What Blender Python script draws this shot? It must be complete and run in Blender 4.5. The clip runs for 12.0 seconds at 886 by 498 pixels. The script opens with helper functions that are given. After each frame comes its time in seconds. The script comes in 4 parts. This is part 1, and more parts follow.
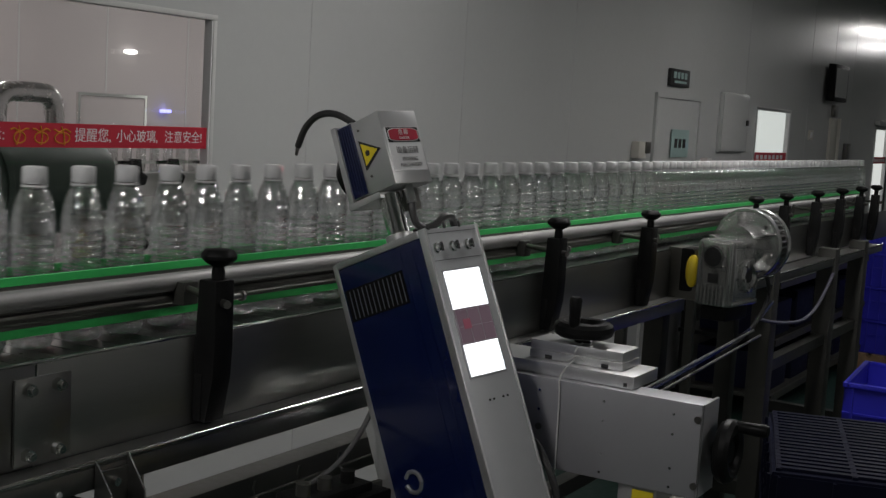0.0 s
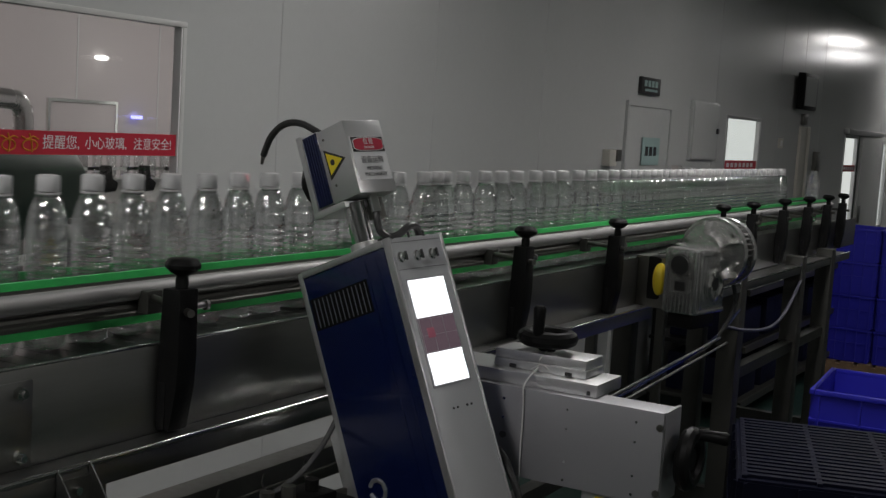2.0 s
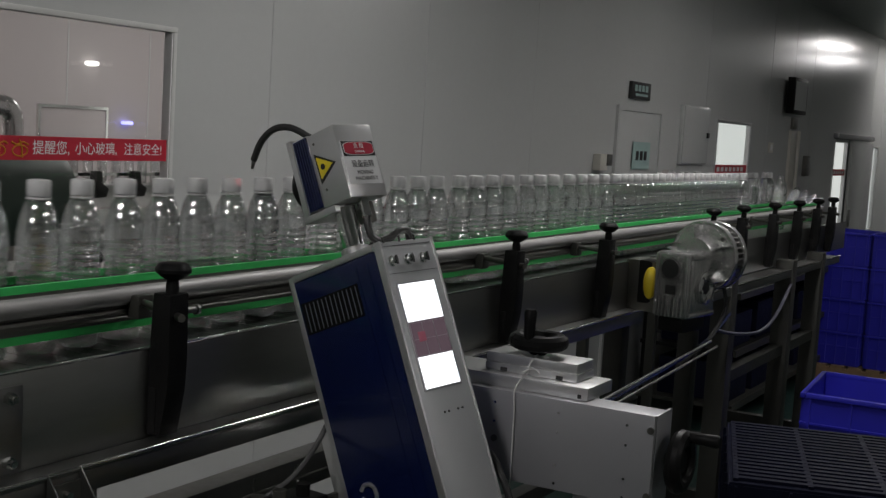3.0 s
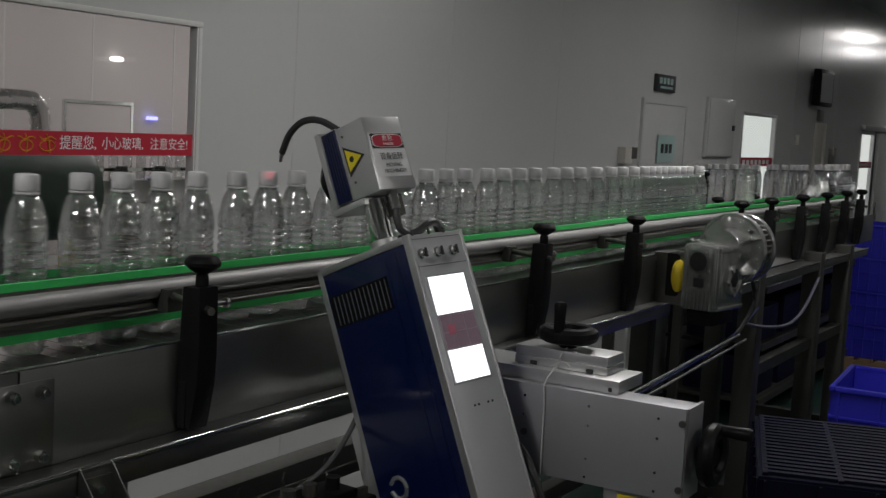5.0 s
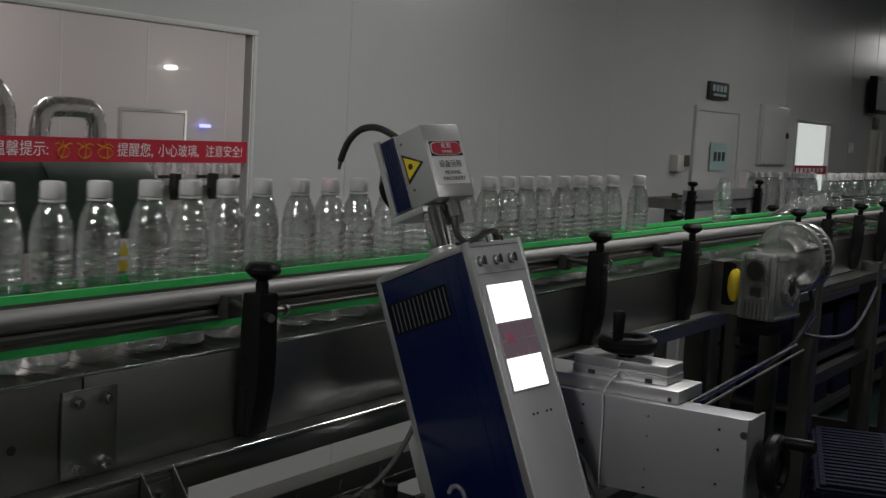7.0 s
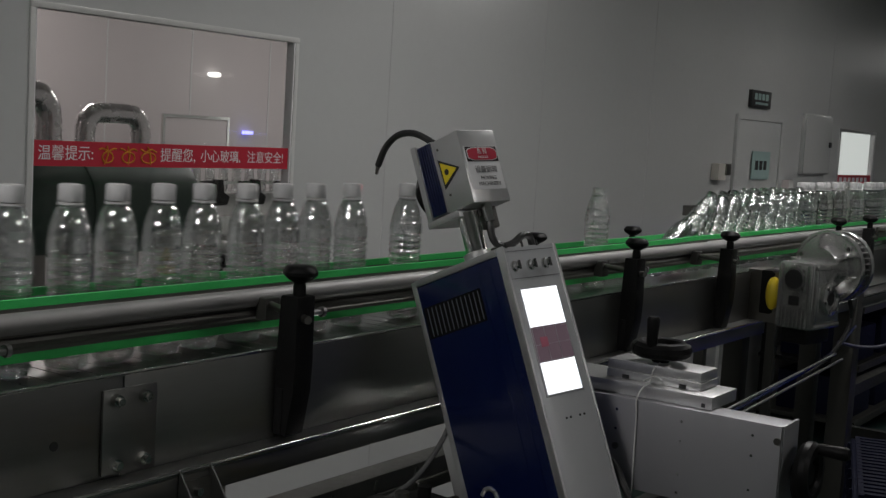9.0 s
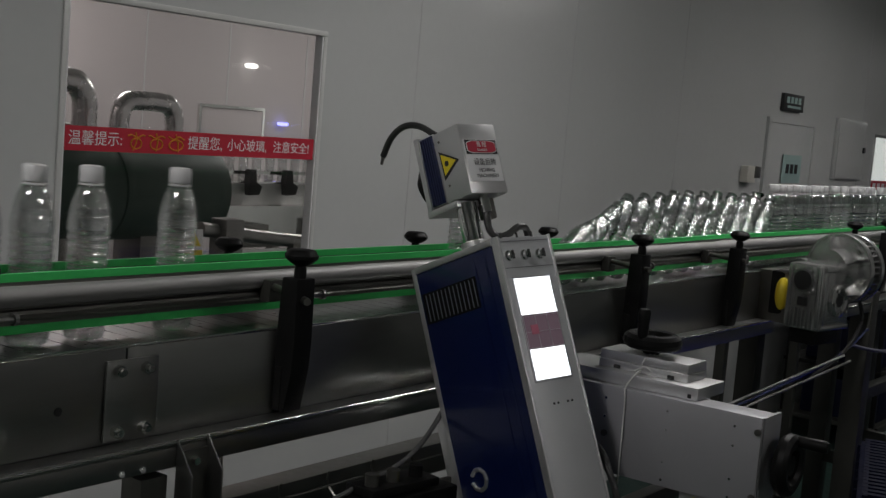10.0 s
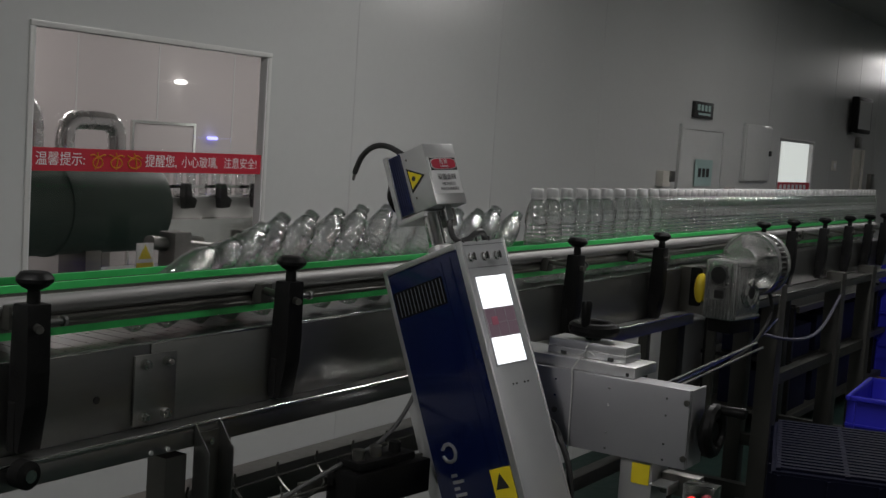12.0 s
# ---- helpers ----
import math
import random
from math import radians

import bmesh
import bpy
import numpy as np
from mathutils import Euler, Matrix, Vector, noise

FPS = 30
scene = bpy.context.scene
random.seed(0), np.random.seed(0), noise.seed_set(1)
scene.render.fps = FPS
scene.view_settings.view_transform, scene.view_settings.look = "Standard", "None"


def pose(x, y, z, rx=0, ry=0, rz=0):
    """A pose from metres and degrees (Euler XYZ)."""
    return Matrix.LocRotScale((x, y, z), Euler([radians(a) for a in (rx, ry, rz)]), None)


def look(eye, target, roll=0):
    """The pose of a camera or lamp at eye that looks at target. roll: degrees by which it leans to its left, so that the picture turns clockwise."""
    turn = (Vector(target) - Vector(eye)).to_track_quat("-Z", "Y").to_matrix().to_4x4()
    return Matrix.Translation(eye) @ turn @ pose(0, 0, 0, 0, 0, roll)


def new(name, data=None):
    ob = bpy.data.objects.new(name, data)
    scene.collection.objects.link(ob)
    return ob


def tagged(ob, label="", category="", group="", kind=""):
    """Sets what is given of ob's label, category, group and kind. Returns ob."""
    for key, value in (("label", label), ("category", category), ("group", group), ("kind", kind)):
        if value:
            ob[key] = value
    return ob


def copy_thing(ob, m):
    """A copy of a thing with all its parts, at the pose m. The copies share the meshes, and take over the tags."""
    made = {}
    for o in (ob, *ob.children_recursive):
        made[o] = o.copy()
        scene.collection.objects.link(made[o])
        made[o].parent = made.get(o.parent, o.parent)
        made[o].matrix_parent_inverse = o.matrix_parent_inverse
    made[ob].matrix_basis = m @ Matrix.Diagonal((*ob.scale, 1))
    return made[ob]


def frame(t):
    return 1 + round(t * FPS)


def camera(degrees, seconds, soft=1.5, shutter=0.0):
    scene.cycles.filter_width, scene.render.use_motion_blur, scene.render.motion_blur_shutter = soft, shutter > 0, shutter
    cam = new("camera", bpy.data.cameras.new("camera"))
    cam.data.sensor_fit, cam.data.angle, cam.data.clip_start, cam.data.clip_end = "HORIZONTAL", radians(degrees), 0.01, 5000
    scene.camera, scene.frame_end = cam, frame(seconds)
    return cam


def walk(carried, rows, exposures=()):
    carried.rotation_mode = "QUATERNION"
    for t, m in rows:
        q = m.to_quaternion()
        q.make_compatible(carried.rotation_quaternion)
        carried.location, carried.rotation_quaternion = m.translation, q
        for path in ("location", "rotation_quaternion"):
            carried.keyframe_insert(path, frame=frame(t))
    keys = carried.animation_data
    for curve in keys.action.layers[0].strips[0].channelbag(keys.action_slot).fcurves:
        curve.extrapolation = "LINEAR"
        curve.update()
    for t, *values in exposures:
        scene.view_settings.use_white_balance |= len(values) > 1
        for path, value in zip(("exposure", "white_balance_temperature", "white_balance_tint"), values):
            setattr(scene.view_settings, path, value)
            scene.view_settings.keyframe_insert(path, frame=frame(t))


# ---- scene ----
cam = camera(40.0, 12.0, 1.4, 0.4)
PATH = [
    (0, (0.828, -0.257, 1.799), (2.532, 0.766, 1.578), 3.4),
    (0.5, (0.83, -0.259, 1.799), (2.536, 0.762, 1.575), 3.3),
    (1, (0.832, -0.263, 1.801), (2.543, 0.748, 1.578), 3.5),
    (1.5, (0.833, -0.269, 1.802), (2.551, 0.731, 1.585), 3.5),
    (2, (0.828, -0.274, 1.805), (2.555, 0.714, 1.597), 3.6),
    (2.5, (0.827, -0.276, 1.804), (2.561, 0.7, 1.605), 3.5),
    (4.5, (0.828, -0.271, 1.801), (2.558, 0.712, 1.597), 3.3),
    (5, (0.83, -0.263, 1.799), (2.545, 0.745, 1.589), 3.2),
    (5.5, (0.834, -0.26, 1.799), (2.537, 0.769, 1.587), 3.2),
    (6, (0.834, -0.255, 1.799), (2.525, 0.792, 1.59), 3.4),
    (6.5, (0.829, -0.25, 1.799), (2.514, 0.808, 1.593), 3.5),
    (7, (0.825, -0.247, 1.798), (2.499, 0.829, 1.596), 3.2),
    (7.5, (0.821, -0.245, 1.8), (2.477, 0.858, 1.6), 3.4),
    (9.5, (0.807, -0.294, 1.794), (2.433, 0.855, 1.603), 3.8),
    (10, (0.792, -0.36, 1.794), (2.392, 0.823, 1.591), 4.8),
    (10.5, (0.734, -0.401, 1.794), (2.324, 0.796, 1.592), 4.7),
    (11, (0.617, -0.435, 1.793), (2.26, 0.689, 1.598), 3.2),
    (11.5, (0.525, -0.445, 1.798), (2.21, 0.614, 1.603), 3.3),
    (12, (0.504, -0.454, 1.809), (2.182, 0.619, 1.629), 3.8),
]
walk(cam, [(t, look(eye, target, roll)) for t, eye, target, roll in PATH], ((0, 0.08), (5.5, 0.08), (7.0, 0.00), (9.5, -0.09), (10.5, 0.00), (11.3, 0.11), (12, 0.09)))

# ---- world and lamps ----
world = bpy.data.worlds.new("world")
scene.world = world
world.use_nodes = True
world.node_tree.nodes["Background"].inputs[0].default_value = (0.5, 0.55, 0.6, 1)
world.node_tree.nodes["Background"].inputs[1].default_value = 0.02


def area_lamp(name, x, y, z, sx, sy, power, color):
    lamp = bpy.data.lights.new(name, "AREA")
    lamp.shape, lamp.size, lamp.size_y, lamp.energy, lamp.color = "RECTANGLE", sx, sy, power, color
    ob = new(name, lamp)
    ob.location = (x, y, z)
    return ob


CEIL = 3.2
# the one at (10.0, -0.8) is an unseen extra, added to lift the far wall
LAMPS = [(0.2, 0.7, 25), (4.4, 0.7, 21), (8.4, 0.5, 12), (10.0, -0.8, 9), (17.0, 1.9, 9), (19.5, 1.37, 20), (3.0, -2.6, 14), (-3.0, -2.0, 3.5)]
for lx, ly, watt in LAMPS:
    area_lamp("hall_light", lx, ly, CEIL - 0.07, 1.2, 0.22, watt, (0.99, 0.97, 0.97))
area_lamp("filling_room_light", 4.6, 5.3, 3.0, 1.2, 0.4, 33, (1.0, 0.92, 0.9))
area_lamp("filling_room_light", 7.6, 4.6, 3.0, 1.2, 0.4, 27, (1.0, 0.94, 0.92))

# ---- materials ----


def material(name, color, rough=0.5, metal=0.0, vary=0.12, scale=6.0, fine=60.0, bump=0.02, stretch=None, spec=0.5, coat=0.0):
    """A plain surface with stains at two scales and fine relief."""
    m = bpy.data.materials.new(name)
    m.use_nodes = True
    nt = m.node_tree
    bsdf = nt.nodes["Principled BSDF"]
    co = nt.nodes.new("ShaderNodeTexCoord")
    mp = nt.nodes.new("ShaderNodeMapping")
    if stretch:
        mp.inputs["Scale"].default_value = stretch
    nt.links.new(co.outputs["Object"], mp.inputs["Vector"])
    big, small = nt.nodes.new("ShaderNodeTexNoise"), nt.nodes.new("ShaderNodeTexNoise")
    for n, s in ((big, scale), (small, fine)):
        n.inputs["Scale"].default_value, n.inputs["Detail"].default_value = s, 5
        nt.links.new(mp.outputs[0], n.inputs["Vector"])
    mix = nt.nodes.new("ShaderNodeMix")
    mix.data_type = "RGBA"
    dark, light = [c * (1 - vary) for c in color], [min(1, c * (1 + vary)) for c in color]
    mix.inputs[6].default_value, mix.inputs[7].default_value = (*dark, 1), (*light, 1)
    both = nt.nodes.new("ShaderNodeMath")
    both.operation = "MULTIPLY_ADD"
    both.inputs[1].default_value, both.inputs[2].default_value = 0.5, 0.25
    nt.links.new(small.outputs[0], both.inputs[0])
    avg = nt.nodes.new("ShaderNodeMath")
    avg.operation = "ADD"
    nt.links.new(both.outputs[0], avg.inputs[0])
    half = nt.nodes.new("ShaderNodeMath")
    half.operation = "MULTIPLY_ADD"
    half.inputs[1].default_value, half.inputs[2].default_value = 1.4, -0.7
    nt.links.new(big.outputs[0], half.inputs[0])
    nt.links.new(half.outputs[0], avg.inputs[1])
    nt.links.new(avg.outputs[0], mix.inputs[0])
    nt.links.new(mix.outputs[2], bsdf.inputs["Base Color"])
    rr = nt.nodes.new("ShaderNodeMapRange")
    rr.inputs["To Min"].default_value, rr.inputs["To Max"].default_value = max(0.02, rough * 0.75), min(1, rough * 1.25)
    nt.links.new(small.outputs[0], rr.inputs["Value"])
    nt.links.new(rr.outputs[0], bsdf.inputs["Roughness"])
    bp = nt.nodes.new("ShaderNodeBump")
    bp.inputs["Strength"].default_value, bp.inputs["Distance"].default_value = bump * 5, 0.002
    nt.links.new(small.outputs[0], bp.inputs["Height"])
    nt.links.new(bp.outputs[0], bsdf.inputs["Normal"])
    bsdf.inputs["Metallic"].default_value = metal
    bsdf.inputs["Specular IOR Level"].default_value = spec
    bsdf.inputs["Coat Weight"].default_value = coat
    return m


def glow(name, color, strength):
    m = bpy.data.materials.new(name)
    m.use_nodes = True
    b = m.node_tree.nodes["Principled BSDF"]
    b.inputs["Base Color"].default_value = (*color, 1)
    b.inputs["Emission Color"].default_value = (*color, 1)
    b.inputs["Emission Strength"].default_value = strength
    b.inputs["Roughness"].default_value = 0.2
    return m


def clear(name, tint, ior, rough=0.02, through_part=0.5, edge=0.25, base=0.07, dent=0.5):
    """Clear plastic or glass: part of the light goes straight through, the rest bends."""
    m = bpy.data.materials.new(name)
    m.use_nodes = True
    nt = m.node_tree
    nt.nodes.remove(nt.nodes["Principled BSDF"])
    out = nt.nodes["Material Output"]
    tr, gl, gs = (nt.nodes.new("ShaderNodeBsdf" + k) for k in ("Transparent", "Glass", "Glossy"))
    tr.inputs[0].default_value = gl.inputs[0].default_value = (*tint, 1)
    gl.inputs["IOR"].default_value, gl.inputs["Roughness"].default_value = ior, rough
    gs.inputs["Roughness"].default_value = 0.035
    no = nt.nodes.new("ShaderNodeTexNoise")
    no.inputs["Scale"].default_value = 120
    bp = nt.nodes.new("ShaderNodeBump")
    bp.inputs["Strength"].default_value, bp.inputs["Distance"].default_value = dent, 0.003
    co = nt.nodes.new("ShaderNodeTexCoord")
    nt.links.new(co.outputs["Object"], no.inputs["Vector"])
    nt.links.new(no.outputs[0], bp.inputs["Height"])
    for n in (gl, gs):
        nt.links.new(bp.outputs[0], n.inputs["Normal"])
    a, b = nt.nodes.new("ShaderNodeMixShader"), nt.nodes.new("ShaderNodeMixShader")
    a.inputs[0].default_value = 1 - through_part
    nt.links.new(tr.outputs[0], a.inputs[1])
    nt.links.new(gl.outputs[0], a.inputs[2])
    lw = nt.nodes.new("ShaderNodeLayerWeight")
    lw.inputs[0].default_value = 0.3
    pw = nt.nodes.new("ShaderNodeMath")
    pw.operation = "MULTIPLY_ADD"
    pw.inputs[1].default_value, pw.inputs[2].default_value = edge, base
    nt.links.new(lw.outputs["Facing"], pw.inputs[0])
    nt.links.new(pw.outputs[0], b.inputs[0])
    nt.links.new(a.outputs[0], b.inputs[1])
    nt.links.new(gs.outputs[0], b.inputs[2])
    nt.links.new(b.outputs[0], out.inputs["Surface"])
    return m


PANEL = material("painted_panel", (0.56, 0.57, 0.56), 0.2, vary=0.05, scale=1.2, fine=30, bump=0.01)
PANEL_DIM = material("room_panel", (0.48, 0.445, 0.44), 0.25, vary=0.06, scale=1.0, fine=20, bump=0.01)
FLOOR = material("green_floor_paint", (0.014, 0.034, 0.028), 0.55, vary=0.25, scale=3, fine=25, bump=0.03, spec=0.3)
CEILING = material("ceiling_panel", (0.6, 0.6, 0.58), 0.5, vary=0.05)
STEEL = material("brushed_steel", (0.29, 0.29, 0.28), 0.34, 1.0, vary=0.1, scale=5, fine=40, bump=0.004, stretch=(0.5, 1, 4))
RAIL = material("rail_steel", (0.3, 0.295, 0.29), 0.55, 0.5, vary=0.1, scale=5, fine=50, bump=0.01, stretch=(0.3, 5, 5))
# steel with the dimness low under the far conveyor put into its colour
LEG = material("shade_darkened_steel", (0.04, 0.04, 0.035), 0.45, 0.4, vary=0.2, scale=7, fine=60, bump=0.03)
STEEL_BRIGHT = material("polished_steel", (0.7, 0.7, 0.68), 0.14, 1.0, vary=0.08, scale=9, fine=70, bump=0.01)
STEEL_DULL = material("dull_steel", (0.2, 0.195, 0.18), 0.42, 1.0, vary=0.2, scale=7, fine=60, bump=0.03)
ALU = material("anodised_aluminium", (0.62, 0.62, 0.62), 0.36, 0.85, vary=0.05, scale=10, fine=160, bump=0.012)
ALU_CAST = material("cast_aluminium", (0.58, 0.58, 0.57), 0.24, 0.9, vary=0.18, scale=18, fine=150, bump=0.03)
ALU_PANEL = material("grey_front_panel", (0.45, 0.46, 0.47), 0.4, 0.35, vary=0.04, scale=10, fine=160, bump=0.01)
PLATE = material("satin_plate", (0.37, 0.37, 0.385), 0.42, 0.5, vary=0.05, scale=8, fine=140, bump=0.012)
GREEN_DARK = material("dark_green_strip", (0.012, 0.07, 0.03), 0.4, vary=0.2, scale=12, fine=90, bump=0.02)
FRAME = material("pale_window_frame", (0.62, 0.62, 0.6), 0.3, vary=0.05)
GREEN = material("green_wear_strip", (0.058, 0.6, 0.145), 0.4, vary=0.18, scale=12, fine=90, bump=0.02)
BLACK = material("black_nylon", (0.007, 0.007, 0.007), 0.45, vary=0.3, scale=20, fine=180, bump=0.04, spec=0.12)
RUBBER = material("black_cable", (0.02, 0.02, 0.02), 0.5, vary=0.3, scale=30, fine=200, bump=0.02)
CHAIN = material("chain_steel", (0.2, 0.205, 0.2), 0.3, 1.0, vary=0.18, scale=12, fine=90, bump=0.03)
BLUE = material("blue_paint", (0.003, 0.0075, 0.044), 0.24, vary=0.04, scale=8, fine=60, bump=0.002, coat=0.2)
CRATE = material("blue_crate_plastic", (0.02, 0.02, 0.4), 0.45, vary=0.12, scale=5, fine=50, bump=0.02)
CRATE_DARK = material("dark_blue_crate_plastic", (0.003, 0.004, 0.015), 0.6, vary=0.25, scale=5, fine=50, bump=0.03, spec=0.15)
CAP = material("white_cap", (0.57, 0.57, 0.57), 0.45, vary=0.04, scale=40, fine=200, bump=0.02)
RED = material("red_banner", (0.5, 0.018, 0.04), 0.5, vary=0.08, scale=3, fine=60, bump=0.01)
WHITE = material("white_print", (0.8, 0.8, 0.8), 0.5, vary=0.03)
YELLOW = material("yellow_label", (0.75, 0.6, 0.02), 0.45, vary=0.05)
GOLD = material("gold_print", (0.62, 0.25, 0.02), 0.45, vary=0.05)
YELLOW_CAP = material("yellow_plastic", (0.6, 0.45, 0.02), 0.4, vary=0.08)
INK = material("black_print", (0.02, 0.02, 0.02), 0.5, vary=0.1)
TEAL = material("pale_green_paper", (0.34, 0.47, 0.45), 0.6, vary=0.06)
CARTON = material("cream_metal", (0.6, 0.58, 0.52), 0.5, vary=0.06)
TANK = material("green_tank_paint", (0.042, 0.08, 0.06), 0.45, vary=0.15, scale=3, fine=40, bump=0.02)
PIPE = material("insulated_pipe_foil", (0.75, 0.73, 0.73), 0.26, 0.85, vary=0.05, scale=4, fine=30, bump=0.004)
SEAM = material("panel_joint", (0.53, 0.535, 0.53), 0.25, vary=0.1)
WOOD = material("pallet_wood", (0.22, 0.14, 0.08), 0.7, vary=0.25, scale=4, fine=40, bump=0.05, stretch=(1, 8, 8))
STRING = material("white_string", (0.6, 0.6, 0.58), 0.8, vary=0.1)
GREY_CABLE = material("grey_cable", (0.2, 0.2, 0.21), 0.5, vary=0.1)
DIM_GREY = material("dull_grey_cable", (0.09, 0.09, 0.09), 0.5, vary=0.12)
DIM_CABLE = material("dark_grey_blue_cable", (0.06, 0.06, 0.085), 0.5, vary=0.15)
VENT = material("vent_bar_metal", (0.24, 0.26, 0.3), 0.35, 0.6, vary=0.1)
DARK_SCREEN = glow("dim_display", (0.16, 0.11, 0.135), 0.32)
RED_PRINT = material("red_print", (0.48, 0.02, 0.05), 0.4, vary=0.06)
DIM_RED = glow("dim_red_symbol", (0.26, 0.08, 0.11), 0.3)
FAINT = glow("faint_display_line", (0.7, 0.72, 0.8), 1.0)
SCREEN = glow("lit_display", (0.95, 0.96, 1.0), 1.6)
LAMP = glow("lamp_tube", (1.0, 0.97, 0.93), 9.0)
SMALL_LAMP = glow("small_lamp", (1.0, 0.97, 0.93), 1.6)
GLOW_SHEET = glow("glow_for_lit_room", (0.86, 0.88, 0.85), 0.55)
RED_LAMP = glow("red_indicator", (1.0, 0.05, 0.04), 0.6)
BLUE_LAMP = glow("blue_indicator", (0.3, 0.3, 1.0), 2.5)
WATER_BOTTLE = clear("clear_bottle_plastic", (0.97, 0.98, 0.98), 1.33, 0.01, 0.55, 0.22, 0.34, 0.18)
EMPTY_BOTTLE = clear("thin_bottle_plastic", (0.98, 0.99, 0.99), 1.3, 0.01, 0.5, 0.3, 0.36, 1.0)
GLASS = clear("window_glass", (0.97, 0.98, 0.98), 1.02, 0.0, 0.97, 0.05, 0.03, 0.0)

# ---- building helpers ----


def boxes(*rows, bevel=0.0):
    """One bmesh of boxes (x0, x1, y0, y1, z0, z1)."""
    bm = bmesh.new()
    for x0, x1, y0, y1, z0, z1 in rows:
        m = Matrix.LocRotScale(((x0 + x1) / 2, (y0 + y1) / 2, (z0 + z1) / 2), None, (x1 - x0, y1 - y0, z1 - z0))
        bmesh.ops.create_cube(bm, size=1, matrix=m)
    if bevel:
        bmesh.ops.bevel(bm, geom=bm.edges[:], offset=bevel, segments=2, affect="EDGES", profile=0.6)
    return bm


def rod(bm, a, b, r, seg=16, r2=None):
    """Adds a capped cylinder or cone from a to b."""
    a, b = Vector(a), Vector(b)
    m = Matrix.Translation((a + b) / 2) @ (b - a).to_track_quat("Z", "Y").to_matrix().to_4x4()
    bmesh.ops.create_cone(bm, cap_ends=True, segments=seg, radius1=r, radius2=r if r2 is None else r2, depth=(b - a).length, matrix=m)
    return bm


def tube(points, r, seg=8, bm=None, steps=6):
    """A round cable along a smooth line through the points."""
    bm = bm or bmesh.new()
    p = [Vector(q) for q in points]
    line = []
    for i in range(len(p) - 1):
        a, b, c, d = p[max(i - 1, 0)], p[i], p[i + 1], p[min(i + 2, len(p) - 1)]
        for k in range(steps):
            t = k / steps
            line.append(0.5 * (2 * b + (c - a) * t + (2 * a - 5 * b + 4 * c - d) * t * t + (3 * b - a - 3 * c + d) * t ** 3))
    line.append(p[-1])
    rings = []
    for i, q in enumerate(line):
        way = (line[min(i + 1, len(line) - 1)] - line[max(i - 1, 0)]).normalized()
        side = way.cross(Vector((0.13, 0.2, 0.97))).normalized()
        up = side.cross(way)
        rings.append([bm.verts.new(q + r * (math.cos(2 * math.pi * k / seg) * side + math.sin(2 * math.pi * k / seg) * up)) for k in range(seg)])
    for r0, r1 in zip(rings, rings[1:]):
        for k in range(seg):
            bm.faces.new((r0[k], r0[(k + 1) % seg], r1[(k + 1) % seg], r1[k]))
    bm.faces.new(rings[0][::-1])
    bm.faces.new(rings[-1])
    return bm


def lathe(profile, seg=24, bm=None):
    """A closed turned body about z from (radius, height) rows, bottom to top."""
    bm = bm or bmesh.new()
    rings = [[bm.verts.new((r * math.cos(2 * math.pi * k / seg), r * math.sin(2 * math.pi * k / seg), z)) for k in range(seg)] for r, z in profile]
    for r0, r1 in zip(rings, rings[1:]):
        for k in range(seg):
            bm.faces.new((r0[k], r0[(k + 1) % seg], r1[(k + 1) % seg], r1[k]))
    bm.faces.new(rings[0][::-1])
    bm.faces.new(rings[-1])
    return bm


def prism(outline, depth, axis="y", bevel=0.0):
    """A flat outline of (a, b) pulled out along an axis by +-depth/2."""
    bm = bmesh.new()
    put = {"y": lambda a, b, d: (a, d, b), "x": lambda a, b, d: (d, a, b), "z": lambda a, b, d: (a, b, d)}[axis]
    lo = [bm.verts.new(put(a, b, -depth / 2)) for a, b in outline]
    hi = [bm.verts.new(put(a, b, depth / 2)) for a, b in outline]
    bm.faces.new(lo)
    bm.faces.new(hi[::-1])
    for k in range(len(lo)):
        bm.faces.new((lo[k], hi[k], hi[(k + 1) % len(lo)], lo[(k + 1) % len(lo)]))
    bmesh.ops.recalc_face_normals(bm, faces=bm.faces[:])
    if bevel:
        bmesh.ops.bevel(bm, geom=bm.edges[:], offset=bevel, segments=2, affect="EDGES", profile=0.6)
    return bm


def shift(bm, *m):
    for q in m:
        bmesh.ops.transform(bm, matrix=q, verts=bm.verts[:])
    return bm


def mesh_of(name, bm, mat, smooth=0.6):
    me = bpy.data.meshes.new(name)
    bmesh.ops.recalc_face_normals(bm, faces=bm.faces[:])
    for e in bm.edges:
        e.smooth = len(e.link_faces) == 2 and e.calc_face_angle(3.0) < smooth
    for f in bm.faces:
        f.smooth = True
    bm.to_mesh(me)
    bm.free()
    me.materials.append(mat)
    return me


def part(name, bm, mat, parent=None, label="", smooth=0.6):
    ob = new(name, mesh_of(name, bm, mat, smooth))
    ob.parent = parent
    return tagged(ob, label)


def thing(name, label, category, group="", m=None):
    ob = new(name)
    ob.empty_display_size = 0.05
    if m is not None:
        ob.matrix_basis = m
    return tagged(ob, label, category, group)


def structure(name, bm, mat, label, parent=None):
    return tagged(part(name, bm, mat, parent, label), kind="structure")


